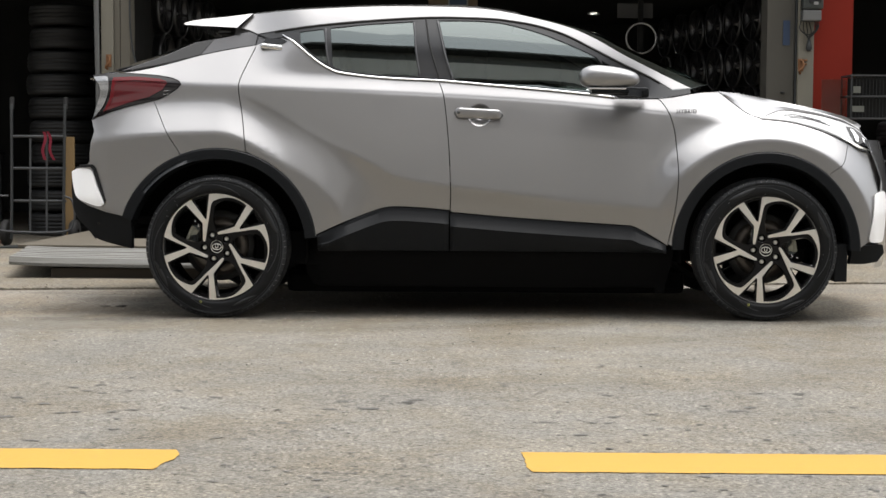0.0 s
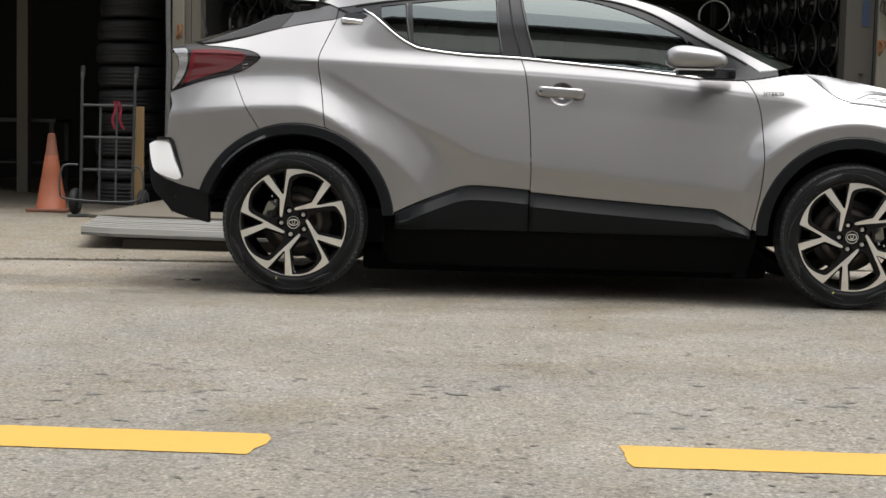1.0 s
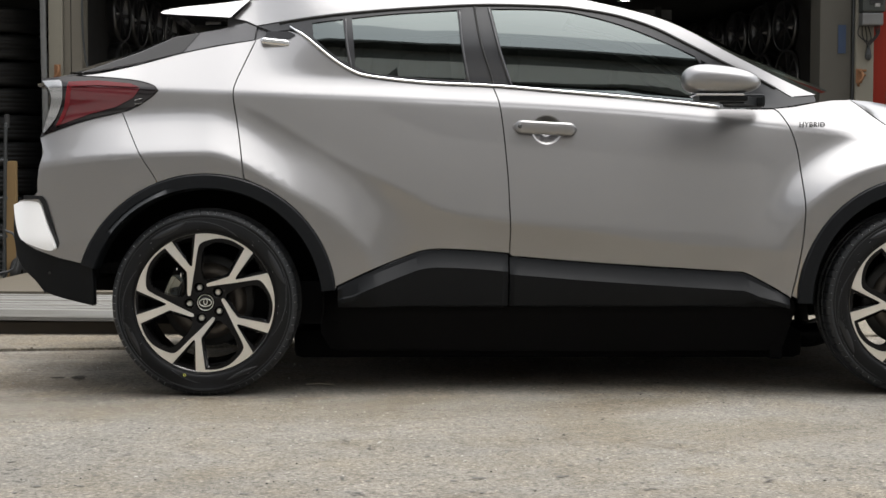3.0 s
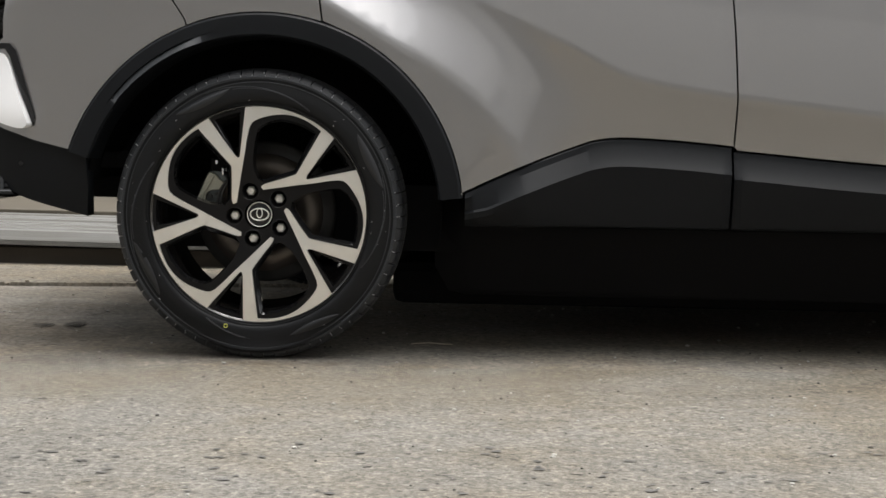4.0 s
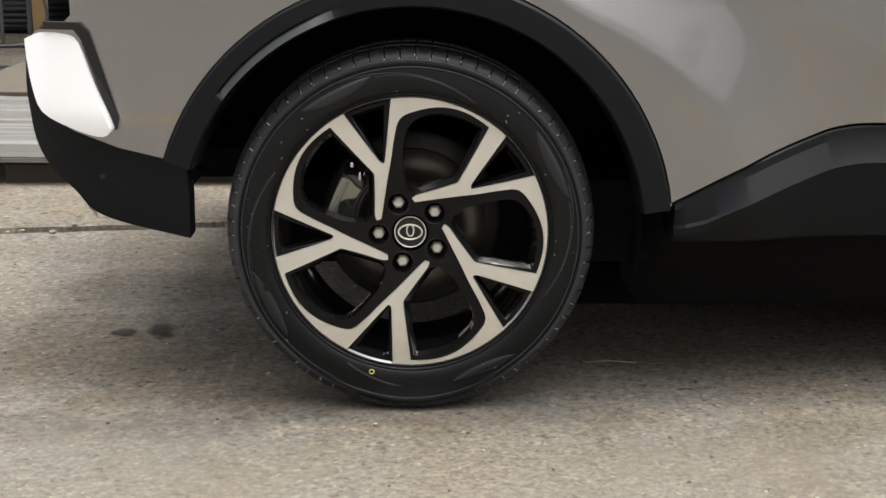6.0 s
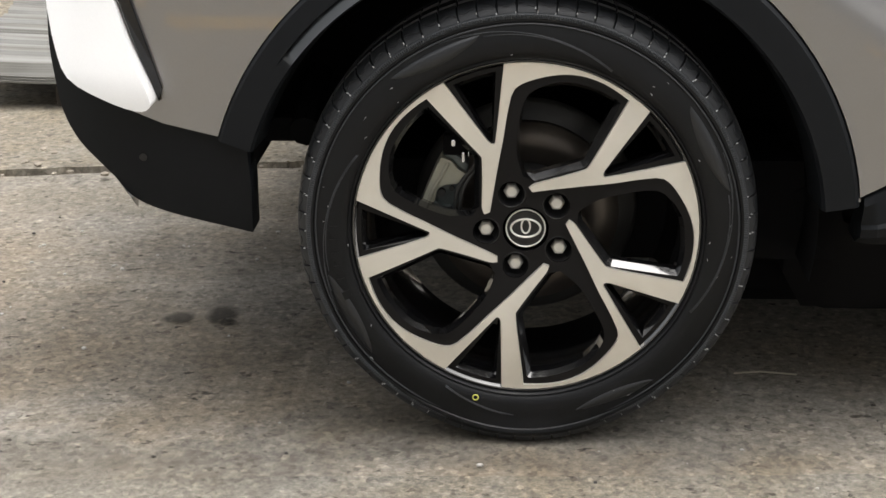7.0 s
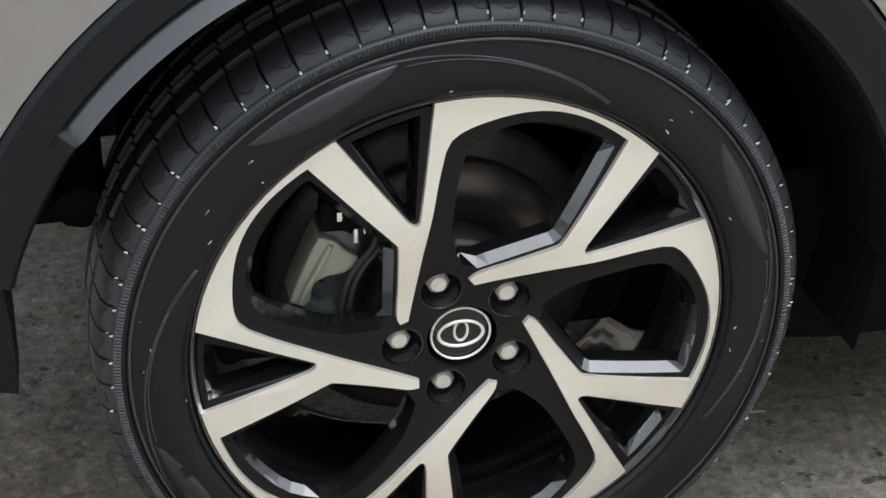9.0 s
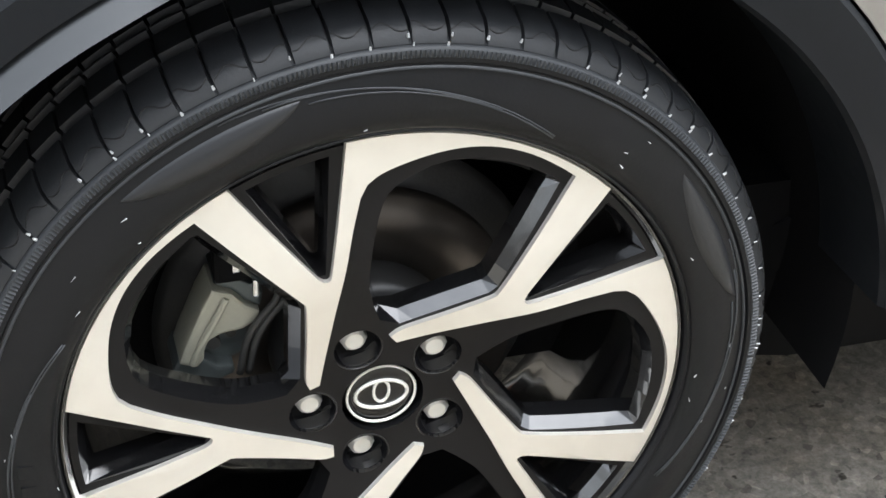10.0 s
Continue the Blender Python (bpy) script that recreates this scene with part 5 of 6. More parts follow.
for x in xs:
    c = crack_y(x)
    rows.append([(x, c + 0.006, -0.03), (x, c + 0.014 + 0.014 * noise.noise(Vector((x * 17, 5, 0))), 0.010 + 0.006 * noise.noise(Vector((x * 7, 9, 0)))), (x, c + 0.05, 0.013)] + [(x, c + d, 0.014 + rise(c + d)) for d in (0.3, 0.7, 1.1, 1.5, 2.0, 2.5, 3.2)] + [(x, 14.0, 0.034)])
grid(bm, rows, flip=True)
tagged(mesh_ob("pavement", bm, CONCRETE), "dusty brown-grey concrete apron in front of the shop", "pavement", kind="structure")


def dash(x0, x1, y0, y1):
    """A painted dash with ragged ends, 4 mm thick."""
    bm = bmesh.new()
    n = 60
    rows = []
    for i in range(n + 1):
        t = i / n
        x = x0 + (x1 - x0) * t
        row = []
        for j in range(9):
            s = j / 8
            rag = (0.012 * noise.noise(Vector((x0 * 3 + s * 6, 1.7, 0))) - 0.018 * s if i == 0 else 0.012 * noise.noise(Vector((x1 * 3 + s * 6, 4.7, 0))) + 0.05 * s - 0.035 * s ** 4 if i == n else 0)
            edge = 0.006 * noise.noise(Vector((x * 14, s, 4))) if j in (0, 8) else 0
            row.append((x + rag, y0 + (y1 - y0) * s + edge, 0.004 if 0 < j < 8 and 0 < i < n else 0.0025))
        rows.append(row)
    grid(bm, rows, flip=True)
    return bm


for x0, x1 in ((-4.4, -2.4), (-1.6, 0.40), (1.35, 3.35), (4.3, 6.3)):
    tagged(mesh_ob("road_line", dash(x0, x1, -3.485, -3.235), YELLOW), "worn yellow dash painted on the road", "road marking", "yellow dashes", "structure")


def blotch(name, x, y, rx, ry, seed, label, mat, z=0.0035):
    bm = bmesh.new()
    c = bm.verts.new((x, y, z))
    ring = []
    for i in range(28):
        a = 2 * math.pi * i / 28
        k = 1 + 0.25 * noise.noise(Vector((math.cos(a) * 1.4 + seed, math.sin(a) * 1.4, seed)))
        ring.append(bm.verts.new((x + rx * k * math.cos(a), y + ry * k * math.sin(a), z)))
    for i in range(28):
        bm.faces.new((c, ring[i], ring[(i + 1) % 28]))
    return tagged(mesh_ob(name, bm, mat), label, "stain", kind="structure")


for i, (x, y, rx, ry) in enumerate(((-0.644, 0.489, 0.036, 0.03), (-0.566, 0.507, 0.038, 0.05), (-0.55, 0.47, 0.02, 0.02))):
    blotch("oil_stain", x, y, rx, ry, i * 2.3, "dark oil spot on the road behind the wheel", STAIN, 0.0045)
for i, (x, y, rx, ry, mat) in enumerate(GROUND_PATCHES):
    blotch("road_stain", x, y, rx, ry, 5 + i * 1.7, "soft patches of dust, grime and painted car shade on the road", mat, 0.003 + 0.0001 * i)


def gravel(count, seed, x0, x1, y0, y1, size, z=0.0):
    """Loose grit: small faceted stones."""
    r = random.Random(seed)
    bm = bmesh.new()
    for k in range(count):
        x, y, q = r.uniform(x0, x1), r.uniform(y0, y1), size * r.uniform(0.4, 1.0) ** 2
        m = pose(x, y, z + 0.3 * q, 0, 0, r.uniform(0, 360)) @ Matrix.Diagonal((q * r.uniform(0.8, 1.5), q, 0.6 * q, 1))
        bmesh.ops.create_icosphere(bm, subdivisions=1, radius=1.0, matrix=m)
    return bm


def pits(count, seed, x0, x1, y0, y1, size, large=70):
    """Shallow dark pits where the surface has crumbled out."""
    r = random.Random(seed)
    verts, faces = [], []
    for k in range(count):
        x, y, q = r.uniform(x0, x1), r.uniform(y0, y1), size * r.uniform(0.35, 1.0) ** 2
        if k < large:
            y, q = r.gauss(-2.5, 0.45), size * r.uniform(0.9, 1.8)
        b = len(verts)
        for i in range(9):
            a = 2 * math.pi * i / 9
            w = q * r.uniform(0.3, 1.3)
            verts.append((x + (2.2 if k < large else 1.6) * w * math.cos(a), y + w * math.sin(a), 0.0022))
        faces.append(tuple(range(b, b + 9)))
    me = bpy.data.meshes.new("road_pits")
    me.from_pydata(verts, [], faces)
    me.materials.append(simple("crumbled_pits", (0.105, 0.100, 0.092), 0.95, grain=60, vary=0.4))
    return tagged(new("road_pitting", me), "dark crumbled pits in the asphalt", "pits", kind="stuff")


pits(9000, 12, -2.6, 5.0, -6.2, -0.9, 0.0085, 160)
tagged(mesh_ob("road_grit", gravel(420, 3, -1.6, 1.9, -1.9, 1.35, 0.005), simple("pale_grit", (0.36, 0.35, 0.32), 0.8, grain=25, vary=0.5)), "pale loose grit scattered on the road", "gravel", kind="stuff")
tagged(mesh_ob("rubber_litter", gravel(420, 8, -1.6, 1.9, -1.9, 1.35, 0.0042), simple("dark_crumbs", (0.05, 0.046, 0.042), 0.9)), "dark rubber crumbs scattered on the road", "crumbs", kind="stuff")
tagged(mesh_ob("joint_rubble", gravel(160, 5, -2.2, 0.6, 1.36, 1.75, 0.011, 0.012), simple("joint_stones", (0.24, 0.21, 0.17), 0.9, grain=30, vary=0.4)), "small broken stones along the pavement joint", "gravel", kind="stuff")
straw = sweep(bmesh.new(), [(0.355, 0.27, 0.006), (0.40, 0.272, 0.009), (0.46, 0.268, 0.006)], 0.0016, 5)
tagged(mesh_ob("straw", straw, simple("dry_straw", (0.33, 0.3, 0.24), 0.7)), "dry pale straw lying on the road", "litter")

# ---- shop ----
# About two thirds of the cream, with the return's shadow in the colour.
RETURN = simple("shaded_beige_steel", (0.115, 0.105, 0.085), 0.7, grain=18, vary=0.2)
CREAM = simple("cream_wall_paint", (0.1705, 0.1603, 0.1296), 0.75, grain=20, vary=0.2, bumpy=0.001)
GREY_WALL = simple("grey_wall_paint", (0.064, 0.060, 0.050), 0.75, grain=18, vary=0.2)
ORANGE = simple("orange_red_paint", (0.185, 0.018, 0.010), 0.7, grain=14, vary=0.15, Specular_IOR_Level=0.15)
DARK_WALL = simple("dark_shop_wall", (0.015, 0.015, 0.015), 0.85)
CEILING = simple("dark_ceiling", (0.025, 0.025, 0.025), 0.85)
STEEL = simple("galvanised_steel", (0.1512, 0.1548, 0.1548), 0.45, 0.6, grain=60, vary=0.25)
STEEL_DARK = simple("painted_grey_tube", (0.036, 0.039, 0.040), 0.5, 0.3, vary=0.3)
TUBE = simple("worn_grey_tube", (0.055, 0.058, 0.061), 0.5, 0.3, vary=0.3)
WOOD = simple("raw_timber", (0.2208, 0.144, 0.0624), 0.7, grain=40, vary=0.25)
BOARD = simple("brown_board", (0.12, 0.085, 0.05), 0.7, grain=25, vary=0.2)
CONE_RED = simple("faded_orange_plastic", (0.27, 0.078, 0.034), 0.55, grain=30, vary=0.45)
PINK = simple("pink_ribbon", (0.39, 0.036, 0.072), 0.6)
PLASTIC_GREY = simple("grey_meter_plastic", (0.03, 0.035, 0.033), 0.4)
BLUE = simple("blue_sticker", (0.02, 0.04, 0.085), 0.5)
RUST = simple("rusty_iron", (0.156, 0.072, 0.03), 0.8, grain=80, vary=0.5)
WHITE = simple("white_card", (0.231, 0.231, 0.2244), 0.6)
FADED_CARD = simple("faded_price_card", (0.12, 0.125, 0.11), 0.6)
DIM_RUBBER = simple("stacked_tyre_rubber", (0.007, 0.0074, 0.0082), 0.55, grain=120, vary=0.3)
RIM_DARK = simple("display_rim_metal", (0.13, 0.13, 0.135), 0.3, 0.85)
RING_BRIGHT = simple("polished_rim_metal", (0.62, 0.62, 0.63), 0.25, 0.7)
LAMP = Nodes("downlight_glow", (1, 1, 1), 0.5, Emission_Color=(1, 0.97, 0.9, 1), Emission_Strength=24.0).mat
PANE = glass_material("shop_glass", (0.75, 0.8, 0.77), (0.9, 1, 0.96), 1.4)

FZ = 0.0445
YF = 5.0


def wall(name, label, *a, mat=DARK_WALL):
    return tagged(mesh_ob(name, boxed(*a), mat), label, "wall", kind="structure")


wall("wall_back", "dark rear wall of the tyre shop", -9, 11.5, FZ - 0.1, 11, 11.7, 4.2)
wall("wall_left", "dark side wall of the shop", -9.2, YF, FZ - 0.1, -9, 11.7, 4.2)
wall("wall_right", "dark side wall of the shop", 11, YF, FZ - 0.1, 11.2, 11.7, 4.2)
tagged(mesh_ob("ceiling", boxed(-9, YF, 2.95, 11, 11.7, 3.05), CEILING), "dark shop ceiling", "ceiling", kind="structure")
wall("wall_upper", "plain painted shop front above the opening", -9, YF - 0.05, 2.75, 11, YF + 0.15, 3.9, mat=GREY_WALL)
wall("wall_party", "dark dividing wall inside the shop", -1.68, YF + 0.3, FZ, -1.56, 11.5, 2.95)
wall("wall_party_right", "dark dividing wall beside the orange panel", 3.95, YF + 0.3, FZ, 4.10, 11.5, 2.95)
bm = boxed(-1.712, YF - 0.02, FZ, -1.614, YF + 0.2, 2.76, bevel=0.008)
tagged(mesh_ob("pillar_left", bm, CREAM), "cream painted shop pillar with chipped edges", "pillar", kind="structure")
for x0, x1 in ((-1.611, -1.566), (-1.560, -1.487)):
    wall("pillar_return", "beige steel return of the pillar, shadow put into its colour", x0, YF + 0.01, FZ, x1, YF + 0.2, 2.76, mat=RETURN)
wall("pillar_groove", "dark groove in the pillar return", -1.612, YF + 0.03, FZ, -1.50, YF + 0.18, 2.74)
hang = sweep(bmesh.new(), curve([(-1.482, YF - 0.01, 2.3), (-1.480, YF - 0.012, 1.9), (-1.472, YF - 0.015, 1.72), (-1.452, YF - 0.02, 1.58), (-1.43, YF - 0.02, 1.50)], 6), 0.008, 6)
tagged(mesh_ob("hanging_cord", hang, STEEL_DARK), "thin grey cord hanging beside the pillar", "cord")
tagged(mesh_ob("drain_pipe", sweep(bmesh.new(), curve([(-1.742, YF - 0.03, FZ), (-1.738, YF - 0.03, 0.9), (-1.734, YF - 0.03, 1.3), (-1.742, YF - 0.03, 1.75), (-1.748, YF - 0.03, 2.9)], 5), 0.021, 14), STEEL), "grey drain pipe fixed beside the pillar", "pipe")
wall("pillar_right", "grey painted shop pillar", 3.621, YF, FZ, 3.838, YF + 0.25, 2.76, mat=GREY_WALL)
tagged(mesh_ob("pillar_edge", boxed(3.857, YF - 0.05, FZ, 3.985, YF + 0.2, 2.76, bevel=0.01), CREAM), "off-white pillar edge with peeling paint", "pillar", kind="structure")
wall("panel_orange", "orange-red painted wall panel", 3.988, YF - 0.02, FZ, 4.298, YF + 0.1, 2.76, mat=ORANGE)


def rusty_hook(x, z, d=-0.053):
    bm = bmesh.new()
    sweep(bm, curve([(0, 0, 0.06), (0.015, -0.03, 0.04), (0.01, -0.05, 0.0), (-0.015, -0.04, -0.03), (-0.005, -0.02, -0.05)], 5), 0.009, 8)
    box(bm, -0.022, -0.006, -0.03, 0.022, 0.002, 0.07, bevel=0.004)
    ob = tagged(mesh_ob("shutter_latch", bm, RUST), "rusty iron shutter latch on the pillar", "latch")
    ob.location = (x, YF + d, z)


rusty_hook(-1.65, 1.50, -0.022)
rusty_hook(3.88, 1.49)
conduit = rod(bmesh.new(), (3.848, YF - 0.02, FZ), (3.848, YF - 0.02, 2.9), 0.008, 10)
tagged(mesh_ob("conduit", conduit, STEEL_DARK), "thin dark conduit running up between two pillars", "pipe")
meter = empty("electric_meter", "grey plastic electricity meter box on the pillar", "meter", (3.945, YF - 0.055, 1.891))
part("case", boxed(-0.078, -0.11, 0.05, 0.084, 0.0, 0.24, bevel=0.015), PLASTIC_GREY, meter)
part("cover", boxed(-0.076, -0.10, -0.04, 0.072, 0.0, 0.047, bevel=0.012), STEEL, meter)
part("dial", boxed(-0.03, -0.116, 0.10, 0.06, -0.109, 0.22), GLOSS_BLACK, meter)
part("seal", boxed(0.005, -0.119, 0.085, 0.04, -0.108, 0.108), WHITE, meter)
part("plate", boxed(-0.02, -0.119, 0.165, 0.05, -0.115, 0.20), WHITE, meter)
for k in range(4):
    bm = sweep(bmesh.new(), curve([(-0.075 + 0.02 * k, -0.03, -0.035), (-0.085 + 0.03 * k, -0.04, -0.10 - 0.008 * k), (-0.02, -0.04, -0.145 - 0.012 * k), (0.04 + 0.006 * k, -0.03, -0.10), (0.03 + 0.012 * k, -0.03, -0.035)], 5), 0.0042, 6)
    part("cable", bm, SEAM_RUBBER, meter)
tagged(mesh_ob("meter_top_box", boxed(3.895, YF - 0.13, 2.155, 3.99, YF - 0.05, 2.30, bevel=0.01), PLASTIC_GREY), "small grey switch box above the meter", "switch box")
tagged(mesh_ob("sticker", boxed(3.746, YF - 0.008, 1.67, 3.80, YF - 0.001, 1.866), BLUE), "faded blue paper sticker on the pillar", "sticker")
bm = rod(bmesh.new(), (3.942, YF - 0.062, 1.726), (3.942, YF - 0.062, 1.656), 0.008, 12, 0.022)
bmesh.ops.create_uvsphere(bm, u_segments=16, v_segments=10, radius=0.024, matrix=pose(3.942, YF - 0.062, 1.644) @ Matrix.Diagonal((1, 0.5, 1.1, 1)))
tagged(mesh_ob("hasp", bm, STEEL_DARK), "dark teardrop iron hasp on the pillar", "latch")
for z, w in ((1.548, 0.018), (1.516, 0.014)):
    tagged(mesh_ob("staple", boxed(3.915 - w, YF - 0.062, z - 0.008, 3.915 + w, YF - 0.049, z + 0.008, bevel=0.003), RUST), "small rusty staple beside the latch", "latch", "staples")
tagged(mesh_ob("door_stub", boxed(3.735, YF - 0.03, 1.285, 3.765, YF - 0.001, 1.30, bevel=0.003), SEAM_RUBBER), "short dark bolt end on the pillar", "bolt")

wall("bay_post", "grey steel post inside the dark shop bay", -3.95, 7.95, FZ, -3.84, 8.06, 2.95, mat=RETURN)
bench = empty("work_bench", "dark steel work bench inside the shop bay", "bench", (-4.15, 8.4, FZ))
part("worktop", boxed(-0.7, -0.3, 0.70, 0.55, 0.3, 0.74, bevel=0.005), STEEL_DARK, bench)
for x in (-0.65, 0.5):
    for y in (-0.26, 0.26):
        part("leg", boxed(x - 0.02, y - 0.02, 0.0, x + 0.02, y + 0.02, 0.70), STEEL_DARK, bench)
part("shelf", boxed(-0.66, -0.27, 0.28, 0.51, 0.27, 0.30), STEEL_DARK, bench)

# tyres stacked behind the trolley
def stack_tyre():
    prof = [(0.16, 0.20), (0.17, 0.24), (0.19, 0.29), (0.175, 0.315), (0.15, 0.325), (0.145, 0.32), (0.14, 0.326), (0.118, 0.33), (0.115, 0.323), (0.105, 0.323), (0.102, 0.33), (0.085, 0.33), (0.082, 0.323), (0.072, 0.323), (0.069, 0.33), (0.05, 0.326), (0.045, 0.32), (0.04, 0.325), (0.015, 0.315), (0.0, 0.29), (0.02, 0.24), (0.03, 0.20)]
    bm = revolve(prof, 56, close=True)
    bmesh.ops.rotate(bm, verts=bm.verts, cent=(0, 0, 0), matrix=Matrix.Rotation(radians(90), 3, "X"))
    return bm


first = None
rnd = random.Random(4)
for sx, sy, count in ((-2.375, 6.45, 10), (-2.08, 7.5, 6), (4.86, 5.05, 5)):
    for k in range(count):
        m = pose(sx + rnd.uniform(-0.02, 0.02), sy + rnd.uniform(-0.02, 0.02), FZ + 0.01 + 0.205 * k)
        if first is None:
            first = tagged(mesh_ob("stacked_tyre", stack_tyre(), DIM_RUBBER, None, "", True), "new black tyre lying flat in a stack", "tyre", "stacked tyres")
            first.matrix_basis = m
        else:
            copy_thing(first, m)


def display_rim(rack):
    rim = part("rim", revolve([(0.0, 0.20), (-0.01, 0.21), (0.02, 0.22), (0.04, 0.205), (0.12, 0.195), (0.16, 0.21)], 48), RIM_DARK, rack, "dark alloy wheel rim", True)
    part("hub", revolve([(0.02, 0.0), (0.02, 0.05), (0.06, 0.06)], 24), RIM_DARK, rim, "", True)
    for k in range(7):
        bm = bmesh.new()
        bmesh.ops.create_cube(bm, size=1, matrix=Matrix.Rotation(-2 * math.pi * k / 7, 4, "Y") @ Matrix.Translation((0.12, 0.03, 0)) @ Matrix.Diagonal((0.17, 0.03, 0.022, 1)))
        part("spoke", bm, RIM_DARK, rim)
    return rim


def rim_rack(x, y, turn, columns, rows):
    rack = empty("rim_display_rack", "tall steel rack hung with dark alloy rims", "display rack", (x, y, FZ), "rim racks")
    for i in range(columns + 1):
        part("post", boxed(-0.27 + 0.5 * i, 0.17, 0.0, -0.23 + 0.5 * i, 0.21, 2.3), STEEL_DARK, rack)
    for j in range(rows):
        part("rail", boxed(-0.27, 0.165, 0.32 + 0.42 * j, 0.5 * columns - 0.2, 0.205, 0.36 + 0.42 * j), STEEL_DARK, rack)
    first_rim = display_rim(rack)
    kids = list(first_rim.children)
    first_rim.location = (0, 0, 0.34)
    for i in range(columns):
        for j in range(rows):
            if i or j:
                c = first_rim.copy()
                scene.collection.objects.link(c)
                c.location = (0.5 * i + 0.05 * (j % 2), 0, 0.34 + 0.42 * j)
                for o in kids:
                    d = o.copy()
                    scene.collection.objects.link(d)
                    d.parent = c
    rack.rotation_euler = (0, 0, radians(turn))


rim_rack(3.40, 9.5, -79, 6, 5)
rim_rack(-1.46, 6.4, 84, 4, 5)
for x, z in ((2.90, 1.90),):
    ob = tagged(mesh_ob("ring_display", revolve([(0.0, 0.132), (-0.015, 0.138), (-0.015, 0.148), (0.0, 0.154), (0.05, 0.15), (0.05, 0.135)], 48, close=True), RING_BRIGHT, None, "", True), "polished chrome rim ring on the display wall", "wheel rim")
    ob.location = (x, 7.4, z)
    ob = tagged(mesh_ob("display_stand", box(boxed(x - 0.025, 7.46, FZ, x + 0.025, 7.5, z + 0.36), x - 0.2, 7.35, FZ, x + 0.2, 7.65, FZ + 0.03), DARK_WALL), "dark steel stand carrying the polished rim", "stand")
    tagged(mesh_ob("display_card", boxed(x - 0.22, 7.5, z + 0.20, x + 0.12, 7.52, z + 0.34), simple("grey_card", (0.08, 0.08, 0.08), 0.7)), "grey display card above the chrome rim", "card")
for x, y, z in ((-0.507, 7.69, 2.365), (0.378, 7.73, 2.365), (1.736, 7.82, 2.365), (2.668, 7.87, 2.365), (-0.56, 9.76, 2.365), (0.345, 9.78, 2.365), (1.735, 9.92, 2.365), (2.66, 9.93, 2.365)):
    lamp = empty("ceiling_downlight", "small round glowing ceiling downlight", "lamp", (x, y, z), "downlights")
    bm = revolve([(0.0, 0.0), (0.0, 0.042)], 24)
    bmesh.ops.rotate(bm, verts=bm.verts, cent=(0, 0, 0), matrix=Matrix.Rotation(radians(90), 3, "X"))
    part("glass", bm, LAMP, lamp)
    bm = revolve([(0.005, 0.042), (-0.004, 0.045), (-0.004, 0.06), (0.01, 0.065)], 24)
    bmesh.ops.rotate(bm, verts=bm.verts, cent=(0, 0, 0), matrix=Matrix.Rotation(radians(-90), 3, "X"))
    part("ring", bm, WHITE, lamp)
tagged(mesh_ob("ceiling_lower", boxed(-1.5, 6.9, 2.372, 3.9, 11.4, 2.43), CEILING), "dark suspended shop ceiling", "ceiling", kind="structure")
board = empty("notice_board", "brown notice board with a framed poster", "notice board", (1.10, 7.0, 2.12))
part("panel", boxed(-0.23, 0.0, 0.0, 0.23, 0.03, 0.9), BOARD, board)
part("poster", boxed(-0.045, -0.012, 0.035, 0.14, 0.0, 0.7), WHITE, board)
part("poster_print", boxed(-0.032, -0.016, 0.05, 0.127, -0.011, 0.14), BLUE, board)
part("poster_print", boxed(-0.01, -0.016, 0.16, 0.05, -0.011, 0.5), BLUE, board)

# trolley, cone, timber, sheets
trolley = empty("sack_trolley", "grey tubular steel hand trolley standing upright", "trolley", (-2.135, 4.6, FZ + 0.0))
for x in (-0.205, 0.205):
    part("upright", sweep(bmesh.new(), curve([(x, 0.0, 0.06), (x, 0.03, 0.5), (x * 1.02, 0.06, 1.04), (x * 1.03, 0.08, 1.12)], 5), 0.012, 8), STEEL_DARK, trolley)
    part("grip", rod(bmesh.new(), (x * 1.03, 0.075, 1.08), (x * 1.03, 0.09, 1.17), 0.018, 10), SEAM_RUBBER, trolley)
for z in (0.107, 0.359, 0.614, 0.864):
    part("crossbar", rod(bmesh.new(), (-0.22, 0.02 + z * 0.04, z), (0.22, 0.02 + z * 0.04, z), 0.011, 8), TUBE, trolley)
for x in (-0.062, 0.068):
    part("slat", rod(bmesh.new(), (x, 0.02, 0.12), (x, 0.055, 0.85), 0.009, 8), TUBE, trolley)
part("guard", sweep(bmesh.new(), curve([(-0.22, -0.02, 0.40), (-0.33, -0.05, 0.38), (-0.35, -0.06, 0.2), (-0.28, -0.05, 0.13), (0.2, -0.05, 0.12), (0.30, -0.05, 0.2), (0.29, -0.05, 0.36), (0.22, -0.02, 0.40)], 6), 0.0085, 8), TUBE, trolley)
part("toe_plate", boxed(-0.24, -0.22, 0.0, 0.24, 0.02, 0.012), STEEL_DARK, trolley)
for x in (-0.27, 0.27):
    w = part("trolley_wheel", revolve([(-0.03, 0.03), (-0.03, 0.09), (-0.015, 0.105), (0.015, 0.105), (0.03, 0.09), (0.03, 0.03)], 28), SEAM_RUBBER, trolley, "", True)
    w.rotation_euler, w.location = (0, 0, radians(90)), (x, 0.09, 0.105)
for x, dx in ((0.06, 0.0), (0.09, 0.04)):
    bm = bmesh.new()
    grid(bm, [[(x + dx * t + 0.012 * math.sin(7 * t) - 0.010, -0.005, 0.90 - 0.22 * t), (x + dx * t + 0.012 * math.sin(7 * t) + 0.014, -0.012, 0.90 - 0.22 * t)] for t in [i / 8 for i in range(9)]])
    bmesh.ops.solidify(bm, geom=bm.faces, thickness=0.004)
    part("ribbon", bm, PINK, trolley, "pink ribbon tied to the bar")

